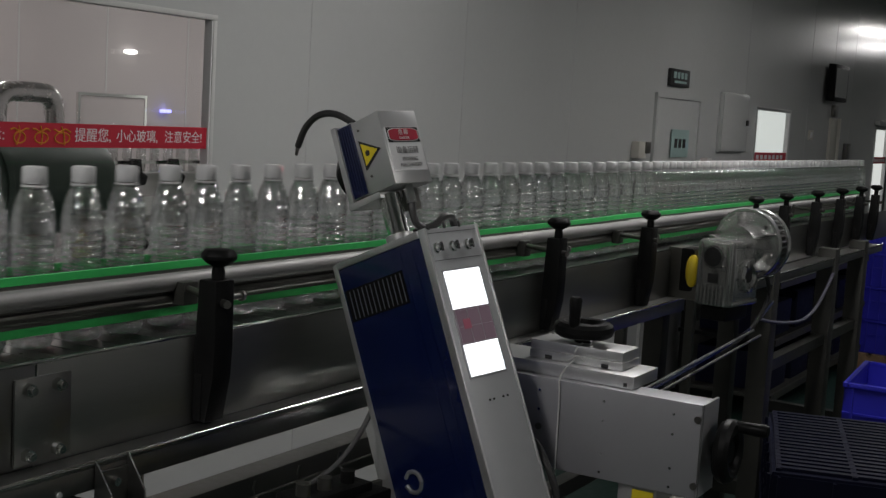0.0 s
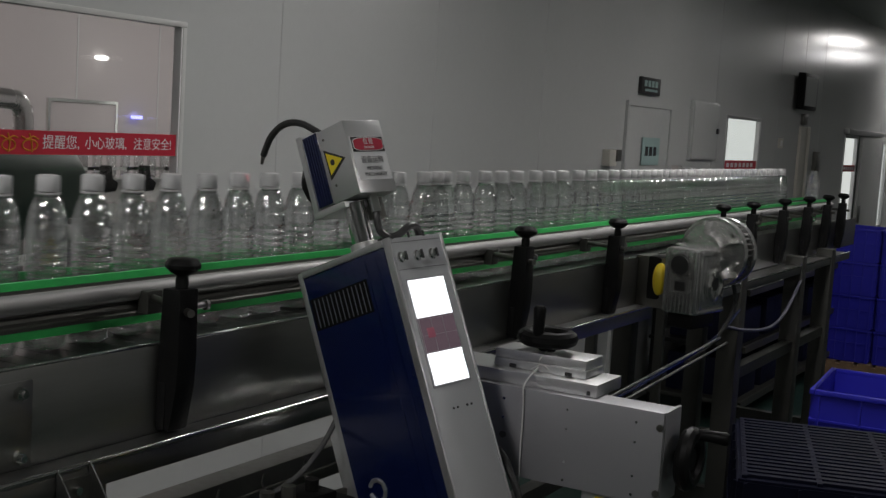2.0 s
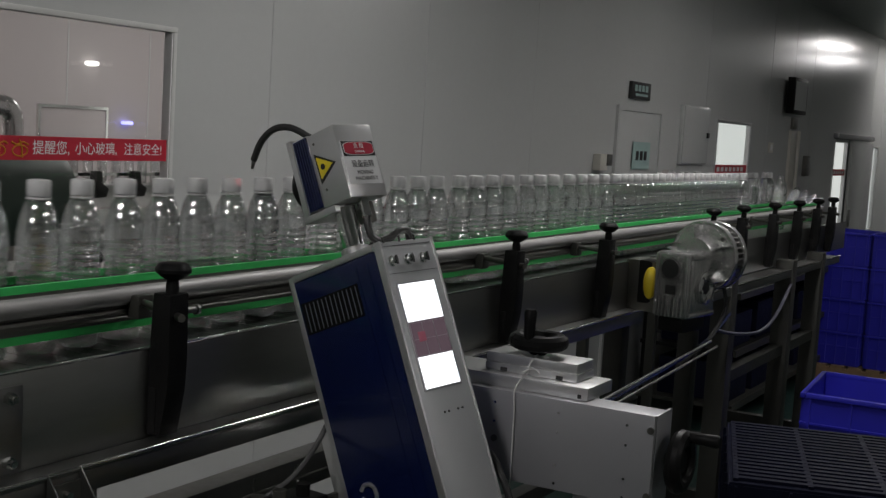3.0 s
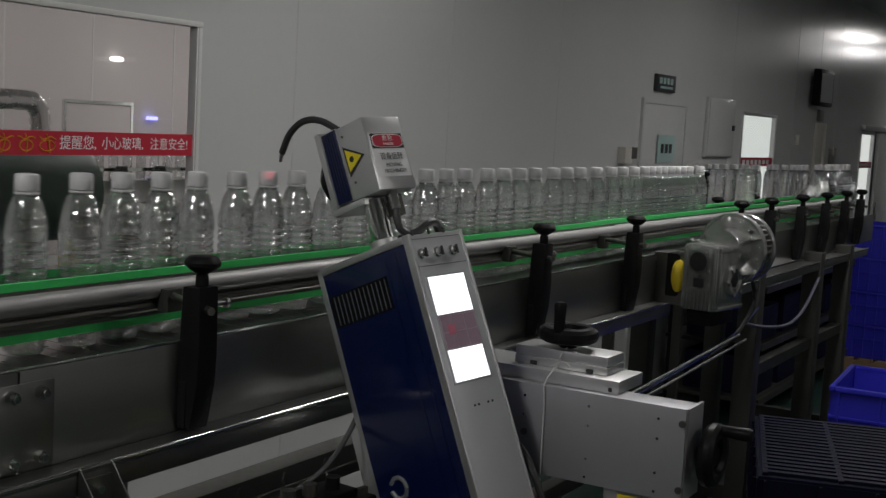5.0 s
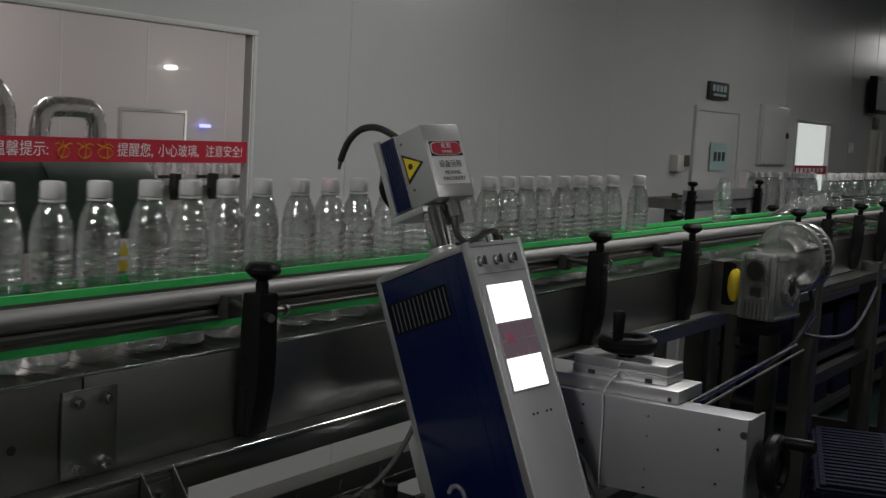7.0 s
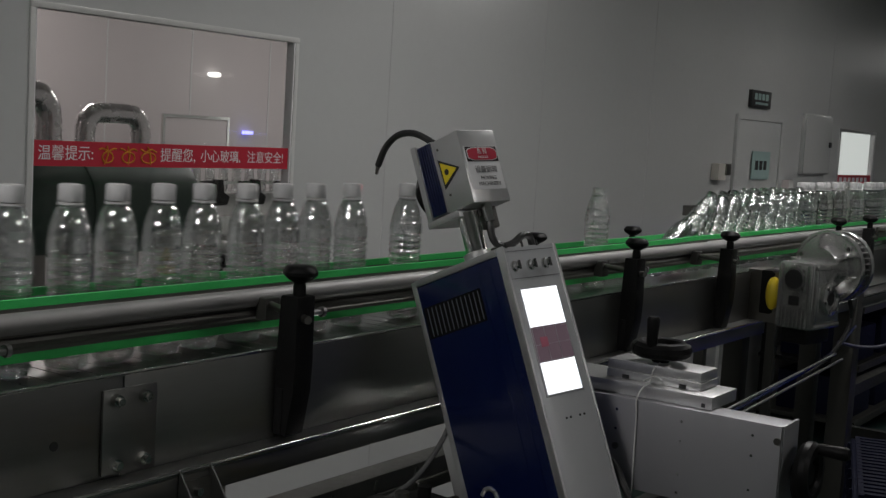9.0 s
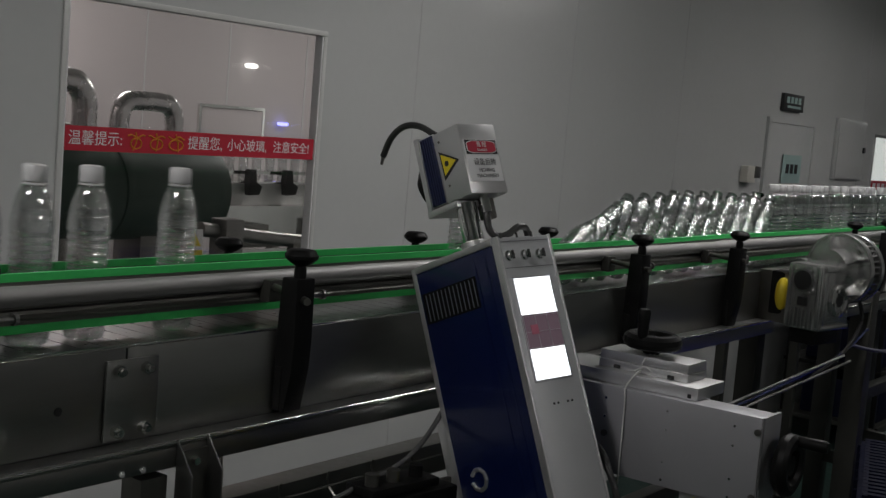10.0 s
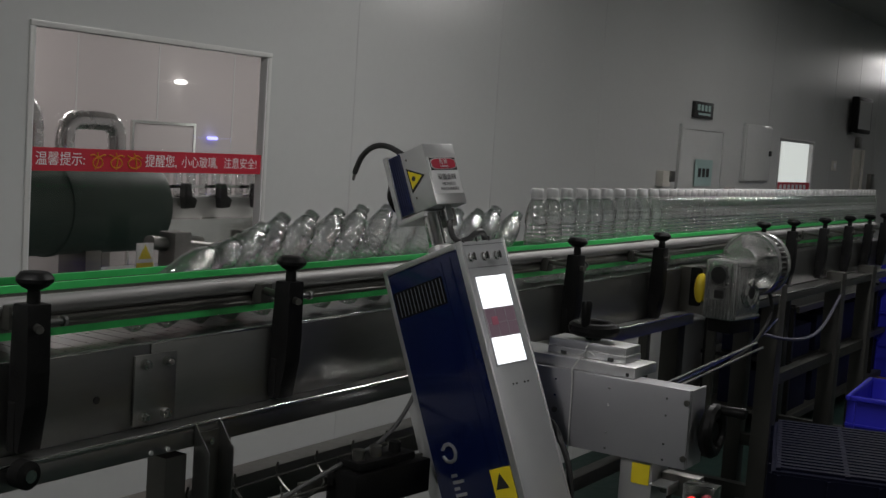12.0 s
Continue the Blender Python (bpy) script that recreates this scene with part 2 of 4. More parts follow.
def words(name, text, size, mat, parent, m, depth=0.0004, label="", spacing=1.0):
    """Raised lettering in the built-in font, centred on the pose m, facing its +z."""
    cu = bpy.data.curves.new(name, "FONT")
    cu.body, cu.size, cu.extrude, cu.align_x, cu.align_y, cu.space_character = text, size, depth, "CENTER", "CENTER", spacing
    cu.resolution_u = 3
    tmp = new(name, cu)
    bpy.context.view_layer.update()
    me = bpy.data.meshes.new_from_object(tmp.evaluated_get(bpy.context.evaluated_depsgraph_get()))
    bpy.data.objects.remove(tmp)
    me.transform(m)
    me.materials.clear()
    me.materials.append(mat)
    ob = new(name, me)
    ob.parent = parent
    return tagged(ob, label)


# ---- hall ----
WALL = 2.6
X0, X1, Y0 = -8.0, 24.0, -5.0
W_L, W_R, W_B, W_T = 2.925, 3.99, 1.17, 2.07       # window to the filling room
H_L, H_R, H_B, H_T = 10.18, 11.1, 1.3, 1.975      # bright hatch
A_L, A_R, A_B, A_T = 14.45, 15.1, 0.05, 1.905      # bright doorway
C_L, C_R, C_B, C_T = 16.65, 16.95, 0.85, 1.87
P_L, P_R, P_B, P_T = 8.97, 9.2, 1.24, 1.6        # slot where the conveyor comes through
TH = 0.03

structure("floor", boxes((X0, X1, Y0, WALL, -0.1, 0)), FLOOR, "glossy dark green painted concrete floor")
structure("ceiling", boxes((X0, X1, Y0, WALL, CEIL, CEIL + 0.1)), CEILING, "pale grey clean-room ceiling panels")
OPEN = sorted([(W_L, W_R, W_B, W_T), (P_L, P_R, P_B, P_T), (H_L, H_R, H_B, H_T), (A_L, A_R, A_B, A_T), (C_L, C_R, C_B, C_T)])
rows, x = [], X0
for l, r, b, t in OPEN:
    rows += [(x, l, WALL, WALL + TH, 0, CEIL), (l, r, WALL, WALL + TH, 0, b), (l, r, WALL, WALL + TH, t, CEIL)]
    x = r
rows.append((x, X1, WALL, WALL + TH, 0, CEIL))
wall_north = structure("wall_north", boxes(*rows), PANEL, "long grey painted sandwich-panel wall with vertical joints")
structure("wall_south", boxes((X0, X1, Y0 - 0.1, Y0, 0, CEIL)), PANEL, "grey painted sandwich-panel wall")
structure("wall_west", boxes((X0 - 0.1, X0, Y0, WALL, 0, CEIL)), PANEL, "grey painted sandwich-panel wall")
structure("wall_east", boxes((X1, X1 + 0.1, Y0, WALL, 0, CEIL)), PANEL, "grey painted sandwich-panel wall")
for x in (-1.2, 0.0, 1.15, 2.3, 4.53, 5.68, 6.83, 9.85, 11.63, 12.44, 13.22, 16.4, 17.1, 18.3):
    structure("panel_joint", boxes((x - 0.003, x + 0.003, WALL - 0.0012, WALL + 0.001, 0, CEIL)), SEAM, "narrow sealed joint between wall panels", wall_north)
for lx, ly, watt in LAMPS:
    lt = thing("ceiling_light", "long ceiling light fitting with a lit diffuser", "ceiling light", "ceiling lights", pose(lx, ly, CEIL))
    part("frame", boxes((-0.64, 0.64, -0.15, 0.15, -0.03, 0), bevel=0.006), WHITE, lt)
    part("diffuser", boxes((-0.6, 0.6, -0.11, 0.11, -0.05, -0.03), bevel=0.006), LAMP, lt)


def window_frame(name, l, r, b, t, w, mat, label):
    fr = tagged(thing(name, label, "window"), kind="structure")
    y0, y1 = WALL - 0.008, WALL + TH + 0.008
    part("head", boxes((l - w, r + w, y0, y1, t - 0.004, t + w), bevel=0.003), mat, fr)
    part("sill", boxes((l - w, r + w, y0, y1, b - w, b + 0.004), bevel=0.003), mat, fr)
    part("jamb", boxes((l - w, l + 0.004, y0 + 0.002, y1 - 0.002, b + 0.004, t - 0.004), bevel=0.003), mat, fr)
    part("jamb", boxes((r - 0.004, r + w, y0 + 0.002, y1 - 0.002, b + 0.004, t - 0.004), bevel=0.003), mat, fr)
    # beads are white so that the bright reflection on the metal edge shows
    for x0, x1 in ((l + 0.0045, l + 0.009), (r - 0.011, r - 0.0045)):
        part("glazing_bead", boxes((x0, x1, y0 + 0.004, WALL + 0.0305, b + 0.0045, t - 0.0045), bevel=0.002), WHITE, fr, "metal glazing bead whitened to carry its gleam")
    return fr


win = window_frame("window_1", W_L, W_R, W_B, W_T, 0.014, FRAME, "fixed window with a slim aluminium frame into the filling room")
pane = part("pane", boxes((W_L + 0.005, W_R - 0.005, WALL + 0.031, WALL + 0.036, W_B + 0.005, W_T - 0.005)), GLASS, win)
pane.visible_shadow = False

# banner across the window glass
ban = thing("banner", "red safety banner with white writing stuck across the window", "banner", m=pose((W_L + W_R) / 2, WALL + 0.0045, 1.667))
BW, BH = W_R - W_L - 0.012, 0.072
part("sheet", boxes((-BW / 2, BW / 2, -0.001, 0.001, -BH / 2, BH / 2)), RED, ban)
FACE = Matrix.Rotation(math.pi / 2, 4, "X")
for text, at, size in (("温馨提示:", -0.41, 0.046), ("提醒您,", 0.015, 0.046), ("小心玻璃,", 0.2, 0.043), ("注意安全!", 0.41, 0.042)):
    words("lettering", text, size, WHITE, ban, Matrix.Translation((at, -0.0016, -0.001)) @ FACE)
# the firm's mark, as plain brushed shapes: a bar, a ring and a slanted stroke, three times
for k in range(3):
    cx = -0.262 + 0.078 * k
    wave = [(cx - 0.032 + 0.008 * i, -0.0022, 0.014 + 0.004 * math.sin(1.1 * i + k)) for i in range(9)]
    part("mark_stroke", tube(wave, 0.0026, 6, None, 2), GOLD, ban, "gold painted stroke of the firm mark")
    ring = [(cx + (0.02 + 0.004 * k) * math.cos(2 * math.pi * i / 14), -0.0022, -0.008 + 0.016 * math.sin(2 * math.pi * i / 14)) for i in range(15)]
    part("mark_ring", tube(ring, 0.0024, 6, None, 2), GOLD, ban, "gold painted ring of the firm mark")
    part("mark_stroke", tube([(cx - 0.004, -0.003, 0.026), (cx + 0.003 * k, -0.003, 0.0), (cx - 0.012 + 0.01 * k, -0.003, -0.029)], 0.0024, 6), GOLD, ban, "gold painted stroke of the firm mark")

# bright openings further along
for name, l, r, b, t in (("window_2", H_L, H_R, H_B, H_T), ("window_3", C_L, C_R, C_B, C_T)):
    fr = window_frame(name, l, r, b, t, 0.02, ALU, "window into a brightly lit room")
    part("pane", boxes((l, r, WALL + 0.012, WALL + 0.018, b, t)), GLASS, fr).visible_shadow = False
window_frame("door_frame_2", A_L, A_R, A_B, A_T, 0.03, ALU, "open doorway into a brightly lit room")
# the sheet glows by itself in place of the unbuilt room's lighting
tagged(structure("backdrop", boxes((H_L - 1.5, C_R + 9, WALL + 1.2, WALL + 1.25, 0, 3.2)), GLOW_SHEET, "added glowing sheet standing in for the lit room beyond"))
for name, l, r, z in (("banner", H_L, H_R, 1.605), ("banner", A_L, A_R, 1.57)):
    b2 = thing(name, "red safety strip stuck across the opening", "banner", m=pose((l + r) / 2, WALL + 0.006, z))
    part("sheet", boxes((-(r - l) / 2, (r - l) / 2, -0.001, 0.001, -0.036, 0.036)), RED, b2)
    for q in np.arange(-(r - l) / 2 + 0.08, (r - l) / 2 - 0.1, 0.11):
        part("print", boxes((q, q + 0.07, -0.002, -0.0008, -0.018, 0.016)), WHITE, b2, "white unreadable character")

# door with exit sign, panels and papers on the wall
door = tagged(thing("door_1", "closed flush grey panel door with a slim frame", "door", m=pose(8.04, WALL, 0)), kind="structure")
part("leaf", boxes((0.03, 0.79, -0.012, 0.0, 0.01, 1.98), bevel=0.004), PANEL, door)
part("frame", boxes((0, 0.03, -0.02, 0, 0, 2.01), (0.79, 0.82, -0.02, 0, 0, 2.01), (0.03, 0.79, -0.02, 0, 1.98, 2.01)), PANEL, door)
part("handle", boxes((0.7, 0.73, -0.05, -0.012, 0.98, 1.1), bevel=0.006), STEEL, door)
sign = thing("exit_sign", "dark green emergency exit sign above the door", "sign", m=pose(8.4, WALL, 2.116))
part("housing", boxes((-0.17, 0.17, -0.025, 0, -0.055, 0.055), bevel=0.004), INK, sign)
part("print", boxes(*[(-0.13 + 0.065 * i, -0.13 + 0.065 * i + 0.045, -0.0275, -0.0245, -0.005, 0.035) for i in range(4)], (-0.11, 0.11, -0.027, -0.0245, -0.035, -0.02)), TEAL, sign, "pale green unreadable characters")
paper = thing("notice", "pale green paper notice on the wall", "notice", m=pose(8.48, WALL - 0.022, 1.695))
part("sheet", boxes((-0.16, 0.16, -0.0015, 0.0015, -0.09, 0.09)), TEAL, paper)
part("print", boxes(*[(-0.1 + 0.075 * i, -0.05 + 0.075 * i, -0.003, -0.0012, -0.03, 0.03) for i in range(3)]), INK, paper, "black unreadable characters")
cab = thing("wall_cabinet", "shallow grey electrical cabinet with a closed door on the wall", "cabinet", m=pose(9.27, WALL, 1.64))
part("body", boxes((0, 0.6, -0.025, 0, 0, 0.43), bevel=0.006), PANEL, cab)
dr = part("door", boxes((0.01, 0.59, -0.036, -0.026, 0.01, 0.42), bevel=0.004), PANEL, cab)
part("lock", boxes((0.53, 0.57, -0.05, -0.036, 0.2, 0.24), bevel=0.004), INK, dr, "black lock")
wb = thing("wall_box", "small cream and rust-red box on the wall", "box", m=pose(7.72, WALL, 1.6))
part("body", boxes((0, 0.12, -0.05, 0, 0, 0.1), bevel=0.004), CARTON, wb)
part("cover", boxes((0.1, 0.17, -0.06, -0.01, 0.03, 0.1), bevel=0.004), STEEL_DULL, wb)
tv = thing("wall_monitor", "black-framed monitor on a short wall bracket", "monitor", m=pose(12.3, WALL - 0.075, 2.285))
part("casing", boxes((-0.25, 0.25, -0.035, 0.035, -0.165, 0.165), bevel=0.01), BLACK, tv)
part("screen", boxes((-0.21, 0.21, -0.038, -0.034, -0.13, 0.13)), PANEL, tv, "pale reflecting screen")
part("bracket", boxes((-0.05, 0.05, 0.036, 0.075, -0.05, 0.05), bevel=0.004), STEEL_DULL, tv)
pp = thing("cable_duct", "flat cream cable duct with a conduit down the wall", "duct", m=pose(12.55, WALL, 0))
part("duct", boxes((-0.14, 0.11, -0.025, 0, 0, 1.97), bevel=0.004), CARTON, pp)
part("conduit", rod(bmesh.new(), (0.135, -0.024, 0), (0.135, -0.024, 1.97), 0.022), CARTON, pp)
part("outlet", boxes((-0.1, 0.06, -0.03, 0, 1.985, 2.09), bevel=0.005), STEEL_DULL, pp, "grey outlet box")
bx = thing("switch_box", "grey switch box on the wall", "switch", m=pose(13.12, WALL, 1.64))
part("body", boxes((-0.08, 0.08, -0.04, 0, -0.1, 0.1), bevel=0.005), STEEL_DULL, bx)
part("cover", boxes((-0.06, 0.06, -0.046, -0.041, -0.08, 0.08), bevel=0.002), STEEL, bx)
sp2 = thing("switch_plate", "small pale switch plate on the wall", "switch", m=pose(11.78, WALL, 1.8))
part("plate", boxes((-0.07, 0.07, -0.012, 0, -0.045, 0.045), bevel=0.003), CARTON, sp2)
part("rocker", boxes((-0.03, 0.03, -0.016, -0.012, -0.025, 0.025), bevel=0.002), WHITE, sp2)
leaf = tagged(thing("door_2", "grey sliding door leaf pushed aside along the wall", "door", m=pose(15.16, WALL, 0)), kind="structure")
part("leaf", boxes((0, 1.2, -0.05, -0.012, 0.02, 1.92), bevel=0.004), PANEL, leaf)
part("track", boxes((-0.8, 1.25, -0.055, 0, 1.945, 2.0), bevel=0.004), ALU, leaf)
part("handle", boxes((0.06, 0.09, -0.075, -0.05, 0.95, 1.15), bevel=0.005), STEEL, leaf)

# ---- filling room behind the window ----
RY, RX0, RX1 = 6.2, 1.5, 9.6
structure("floor_filling_room", boxes((RX0, RX1, WALL + TH, RY, -0.1, 0)), FLOOR, "green painted floor of the filling room")
structure("ceiling_filling_room", boxes((RX0, RX1, WALL + TH, RY, 3.2, 3.3)), CEILING, "white ceiling of the filling room")
back = structure("wall_filling_room", boxes((RX0, RX1, RY, RY + 0.1, 0, 3.2)), PANEL_DIM, "pinkish white panel wall of the filling room")
structure("wall_filling_room_west", boxes((RX0 - 0.1, RX0, WALL + TH, RY, 0, 3.2)), PANEL_DIM, "panel wall of the filling room")
structure("wall_filling_room_east", boxes((RX1, RX1 + 0.1, WALL + TH, RY, 0, 3.2)), PANEL_DIM, "panel wall of the filling room")
for x in (4.6, 5.35, 6.15, 6.9, 7.7, 8.5):
    structure("panel_joint", boxes((x - 0.006, x + 0.006, RY - 0.003, RY + 0.001, 0, 3.2)), SEAM, "narrow joint between wall panels", back)

tank = thing("storage_tank", "dark green horizontal cylindrical tank on legs", "tank", m=pose(3.75, 4.3, 1.36))
prof = [(0.02, -0.9), (0.1, -0.89), (0.18, -0.86), (0.22, -0.8), (0.235, -0.72), (0.235, 1.2), (0.228, 1.245), (0.2, 1.27), (0.1, 1.29), (0.02, 1.3)]
part("shell", shift(lathe(prof, 40), Matrix.Rotation(math.pi / 2, 4, "Y")), TANK, tank)
for x in (-0.1, 0.62):
    part("band", shift(lathe([(0.238, -0.02), (0.243, -0.015), (0.243, 0.015), (0.238, 0.02)], 40), Matrix.Rotation(math.pi / 2, 4, "Y"), Matrix.Translation((x, 0, 0))), TANK, tank)
for x in (-0.5, 0.35, 0.8):
    part("leg", boxes((x, x + 0.1, -0.1, 0.1, -1.36, -0.2), bevel=0.005), STEEL_DULL, tank)
part("top_flange", rod(bmesh.new(), (0.4, 0, 0.2), (0.4, 0, 0.3), 0.12), STEEL_DULL, tank)


def hoop(x0, x1, y, z0, z1, r):
    q = thing("steam_pipe", "foil-wrapped bent pipe rising over the tank", "pipe", "steam pipes")
    m = (z1 - z0) * 0.35
    part("pipe", tube([(x0, y, z0), (x0, y, z1 - m), (x0 + m * 0.35, y, z1 - m * 0.25), (x0 + m, y, z1), (x1 - m, y, z1), (x1 - m * 0.35, y, z1 - m * 0.25), (x1, y, z1 - m), (x1, y, z0)], r, 16), PIPE, q)
    for x in (x0, x1):
        part("flange", rod(bmesh.new(), (x, y, z0), (x, y, z0 + 0.03), r * 1.6), STEEL_DULL, q)


hoop(4.27, 4.58, 4.05, 1.58, 1.785, 0.045)
hoop(3.62, 4.08, 4.05, 1.58, 1.85, 0.055)
fl = thing("filling_line", "stainless filling line frame with rails behind the tank", "machine", m=pose(6.6, 5.2, 0))
part("top_plate", boxes((-1.2, 1.6, -0.12, 0.2, 1.335, 1.345), bevel=0.002), STEEL_BRIGHT, fl)
part("top_rail", boxes((-1.2, 1.6, -0.1, -0.06, 1.39, 1.41)), STEEL_BRIGHT, fl)
part("apron", boxes((-1.2, 1.6, -0.1, -0.094, 1.2, 1.33)), FRAME, fl)
part("apron", boxes((-1.2, 1.6, -0.06, -0.054, 1.0, 1.16)), STEEL_BRIGHT, fl)
part("lower_rail", boxes((-1.2, 1.6, -0.14, -0.1, 1.165, 1.195)), STEEL_BRIGHT, fl)
part("lower_rail", boxes((-1.2, 1.6, -0.1, -0.05, 0.86, 0.92)), STEEL_BRIGHT, fl)
part("valve_block", boxes((-0.6, -0.35, -0.16, -0.062, 0.94, 1.08), bevel=0.01), STEEL_DULL, fl)
part("valve_block", boxes((0.1, 0.5, -0.16, -0.062, 0.97, 1.1), bevel=0.01), STEEL, fl)
for x in (-1.1, -0.2, 0.7):
    part("post", boxes((x, x + 0.06, -0.05, 0.01, 0, 1.33)), STEEL_DULL, fl)
for x in (-0.527, -0.207, 0.123, 0.443):
    part("bracket", shift(prism([(-0.03, 0.2), (0.02, 0.2), (0.03, 0.08), (0.08, 0.03), (0.06, -0.05), (-0.02, -0.06), (-0.035, 0.06)], 0.05, "y", 0.006), Matrix.Scale(0.62, 4, (0, 0, 1)), Matrix.Translation((x, -0.15, 1.3))), BLACK, fl)
hd = thing("machine_hood", "stainless framed glazed hood behind the tank", "machine", m=pose(6.25, 5.75, 0))
part("frame", boxes((0, 0.02, 0, 0.02, 0, 1.8), (0.58, 0.6, 0, 0.02, 0, 1.8), (0.02, 0.58, 0, 0.02, 1.78, 1.8)), STEEL_BRIGHT, hd)
part("panel", boxes((0.02, 0.58, 0.006, 0.012, 0.9, 1.78)), PANEL_DIM, hd)
rl = thing("round_light", "small bright round lamp on the far wall", "lamp", m=pose(7.1, RY - 0.03, 2.1))
part("lens", shift(rod(bmesh.new(), (0, -0.02, 0), (0, 0.03, 0), 0.045, 24), Matrix.Scale(0.4, 4, (0, 0, 1))), SMALL_LAMP, rl)
bl = thing("indicator_light", "small blue lamp on the far wall", "lamp", m=pose(7.46, RY - 0.03, 1.695))
part("lens", boxes((-0.042, 0.042, -0.02, 0.02, -0.012, 0.012), bevel=0.006), BLUE_LAMP, bl)
ws = thing("warning_sign", "white and yellow triangular warning sign on a post", "sign", m=pose(3.985, 3.2, 1.25))
part("board", boxes((-0.045, 0.045, 0, 0.004, -0.06, 0.06)), WHITE, ws)
part("triangle", prism([(-0.036, -0.005), (0.036, -0.005), (0, 0.052)], 0.003), YELLOW, ws)
part("strip", boxes((-0.045, 0.045, -0.003, 0.0, -0.06, -0.02)), YELLOW, ws)
part("post", boxes((-0.02, 0.02, 0.005, 0.03, -1.235, -0.06)), STEEL_DULL, ws)
sp = thing("steel_pipe", "bright steel pipe run below the window", "pipe", m=pose(0, 3.3, 0))
part("pipe", tube([(4.1, 0, 1.3), (4.6, 0.05, 1.24), (5.4, 0.1, 1.17)], 0.03, 12), STEEL, sp)
part("valve", boxes((4.2, 4.3, -0.05, 0.05, 1.1, 1.34), bevel=0.01), STEEL, sp)
part("post", boxes((4.68, 4.72, 0.03, 0.07, 0, 1.25)), STEEL_DULL, sp)

# ---- conveyor ----
YB, ZC = 1.086, 1.442          # middle line and top of the chain
XE, XT = 7.0, 4.25             # where the line turns to the wall; where it passes to the faster belt
FRONT, REAR = 0.93, 1.242
XW = 9.085                      # where the line goes through the wall
HEAD, LANE = math.atan2(WALL - YB, XW - XE), math.hypot(WALL - YB, XW - XE)
DROP = 0.12                     # the feed climbs by this much from the wall to the line
conv = thing("conveyor", "stainless bottle conveyor with green guide strips", "conveyor")
part("side_plate", boxes((-8, 1.842, FRONT, FRONT + 0.004, 1.32, 1.462), bevel=0.001), STEEL, conv)
part("side_plate", boxes((1.845, 4.3, FRONT, FRONT + 0.004, 1.32, 1.462), bevel=0.001), STEEL, conv)
part("side_plate", boxes((-8, 4.3, REAR, REAR + 0.004, 1.32, 1.455), bevel=0.001), STEEL, conv)
part("wear_strip", boxes((-8, 4.3, FRONT + 0.005, FRONT + 0.012, 1.452, 1.463), bevel=0.002), GREEN_DARK, conv)
part("wear_strip", boxes((-8, 4.3, REAR - 0.02, REAR - 0.005, 1.45, 1.458), bevel=0.002), GREEN_DARK, conv)
part("bed", boxes((-8, 4.3, FRONT + 0.006, REAR - 0.002, 1.36, 1.405)), LEG, conv)
part("beam", boxes((-8, 4.05, 0.885, 0.929, 1.325, 1.331), (-8, 4.05, 0.885, 0.891, 1.296, 1.325), bevel=0.001), STEEL, conv, "folded lower edge of the side plate")
part("beam_edge", rod(bmesh.new(), (-8, 0.886, 1.331), (4.05, 0.886, 1.331), 0.0032, 12), STEEL_BRIGHT, conv, "bright rounded steel edge")
part("plate_edge", rod(bmesh.new(), (-8, FRONT + 0.002, 1.462), (4.3, FRONT + 0.002, 1.462), 0.0026, 10), STEEL_BRIGHT, conv, "bright rounded steel edge")
part("lower_beam", boxes((-8, 4.05, 1.2, 1.26, 1.02, 1.088), bevel=0.003), STEEL_DULL, conv)
part("lower_beam", boxes((-8, 4.05, 0.98, 1.02, 0.86, 0.9), bevel=0.003), STEEL_DULL, conv)
slats = [(x, x + 0.036, YB - 0.1, YB + 0.1, ZC - 0.006, ZC) for x in np.arange(-8, 4.3, 0.038)]
tagged(part("chain", boxes(*slats), CHAIN, conv, "stainless steel slat chain"), kind="stuff")
for x in (-5.5, -3.2, -0.9, 1.45):
    for y in (0.96, 1.21):
        part("leg", boxes((x, x + 0.045, y, y + 0.045, 0.02, 1.32), bevel=0.003), STEEL_DULL, conv)
sj = part("splice_plate", boxes((1.808, 1.896, FRONT - 0.005, FRONT - 0.0005, 1.335, 1.446), bevel=0.0015), STEEL, conv)
for x in (1.826, 1.872):
    for z in (1.349, 1.432):
        bm = rod(bmesh.new(), (x, FRONT - 0.014, z), (x, FRONT - 0.005, z), 0.0085, 6)
        rod(bm, (x, FRONT - 0.02, z), (x, FRONT - 0.014, z), 0.005, 10)
        part("bolt", bm, STEEL_BRIGHT, sj)
part("hole", rod(bmesh.new(), (1.738, FRONT - 0.0012, 1.387), (1.738, FRONT + 0.002, 1.387), 0.006, 14), INK, conv, "dark drilled hole")
# pale discs on the beam: the light through two holes, given as colour
for x, z in ((1.81, 1.302), (1.845, 1.302)):
    part("hole", rod(bmesh.new(), (x, 0.8835, z), (x, 0.886, z), 0.004, 12), PANEL, conv, "small pale disc painted as a hole lit from behind")
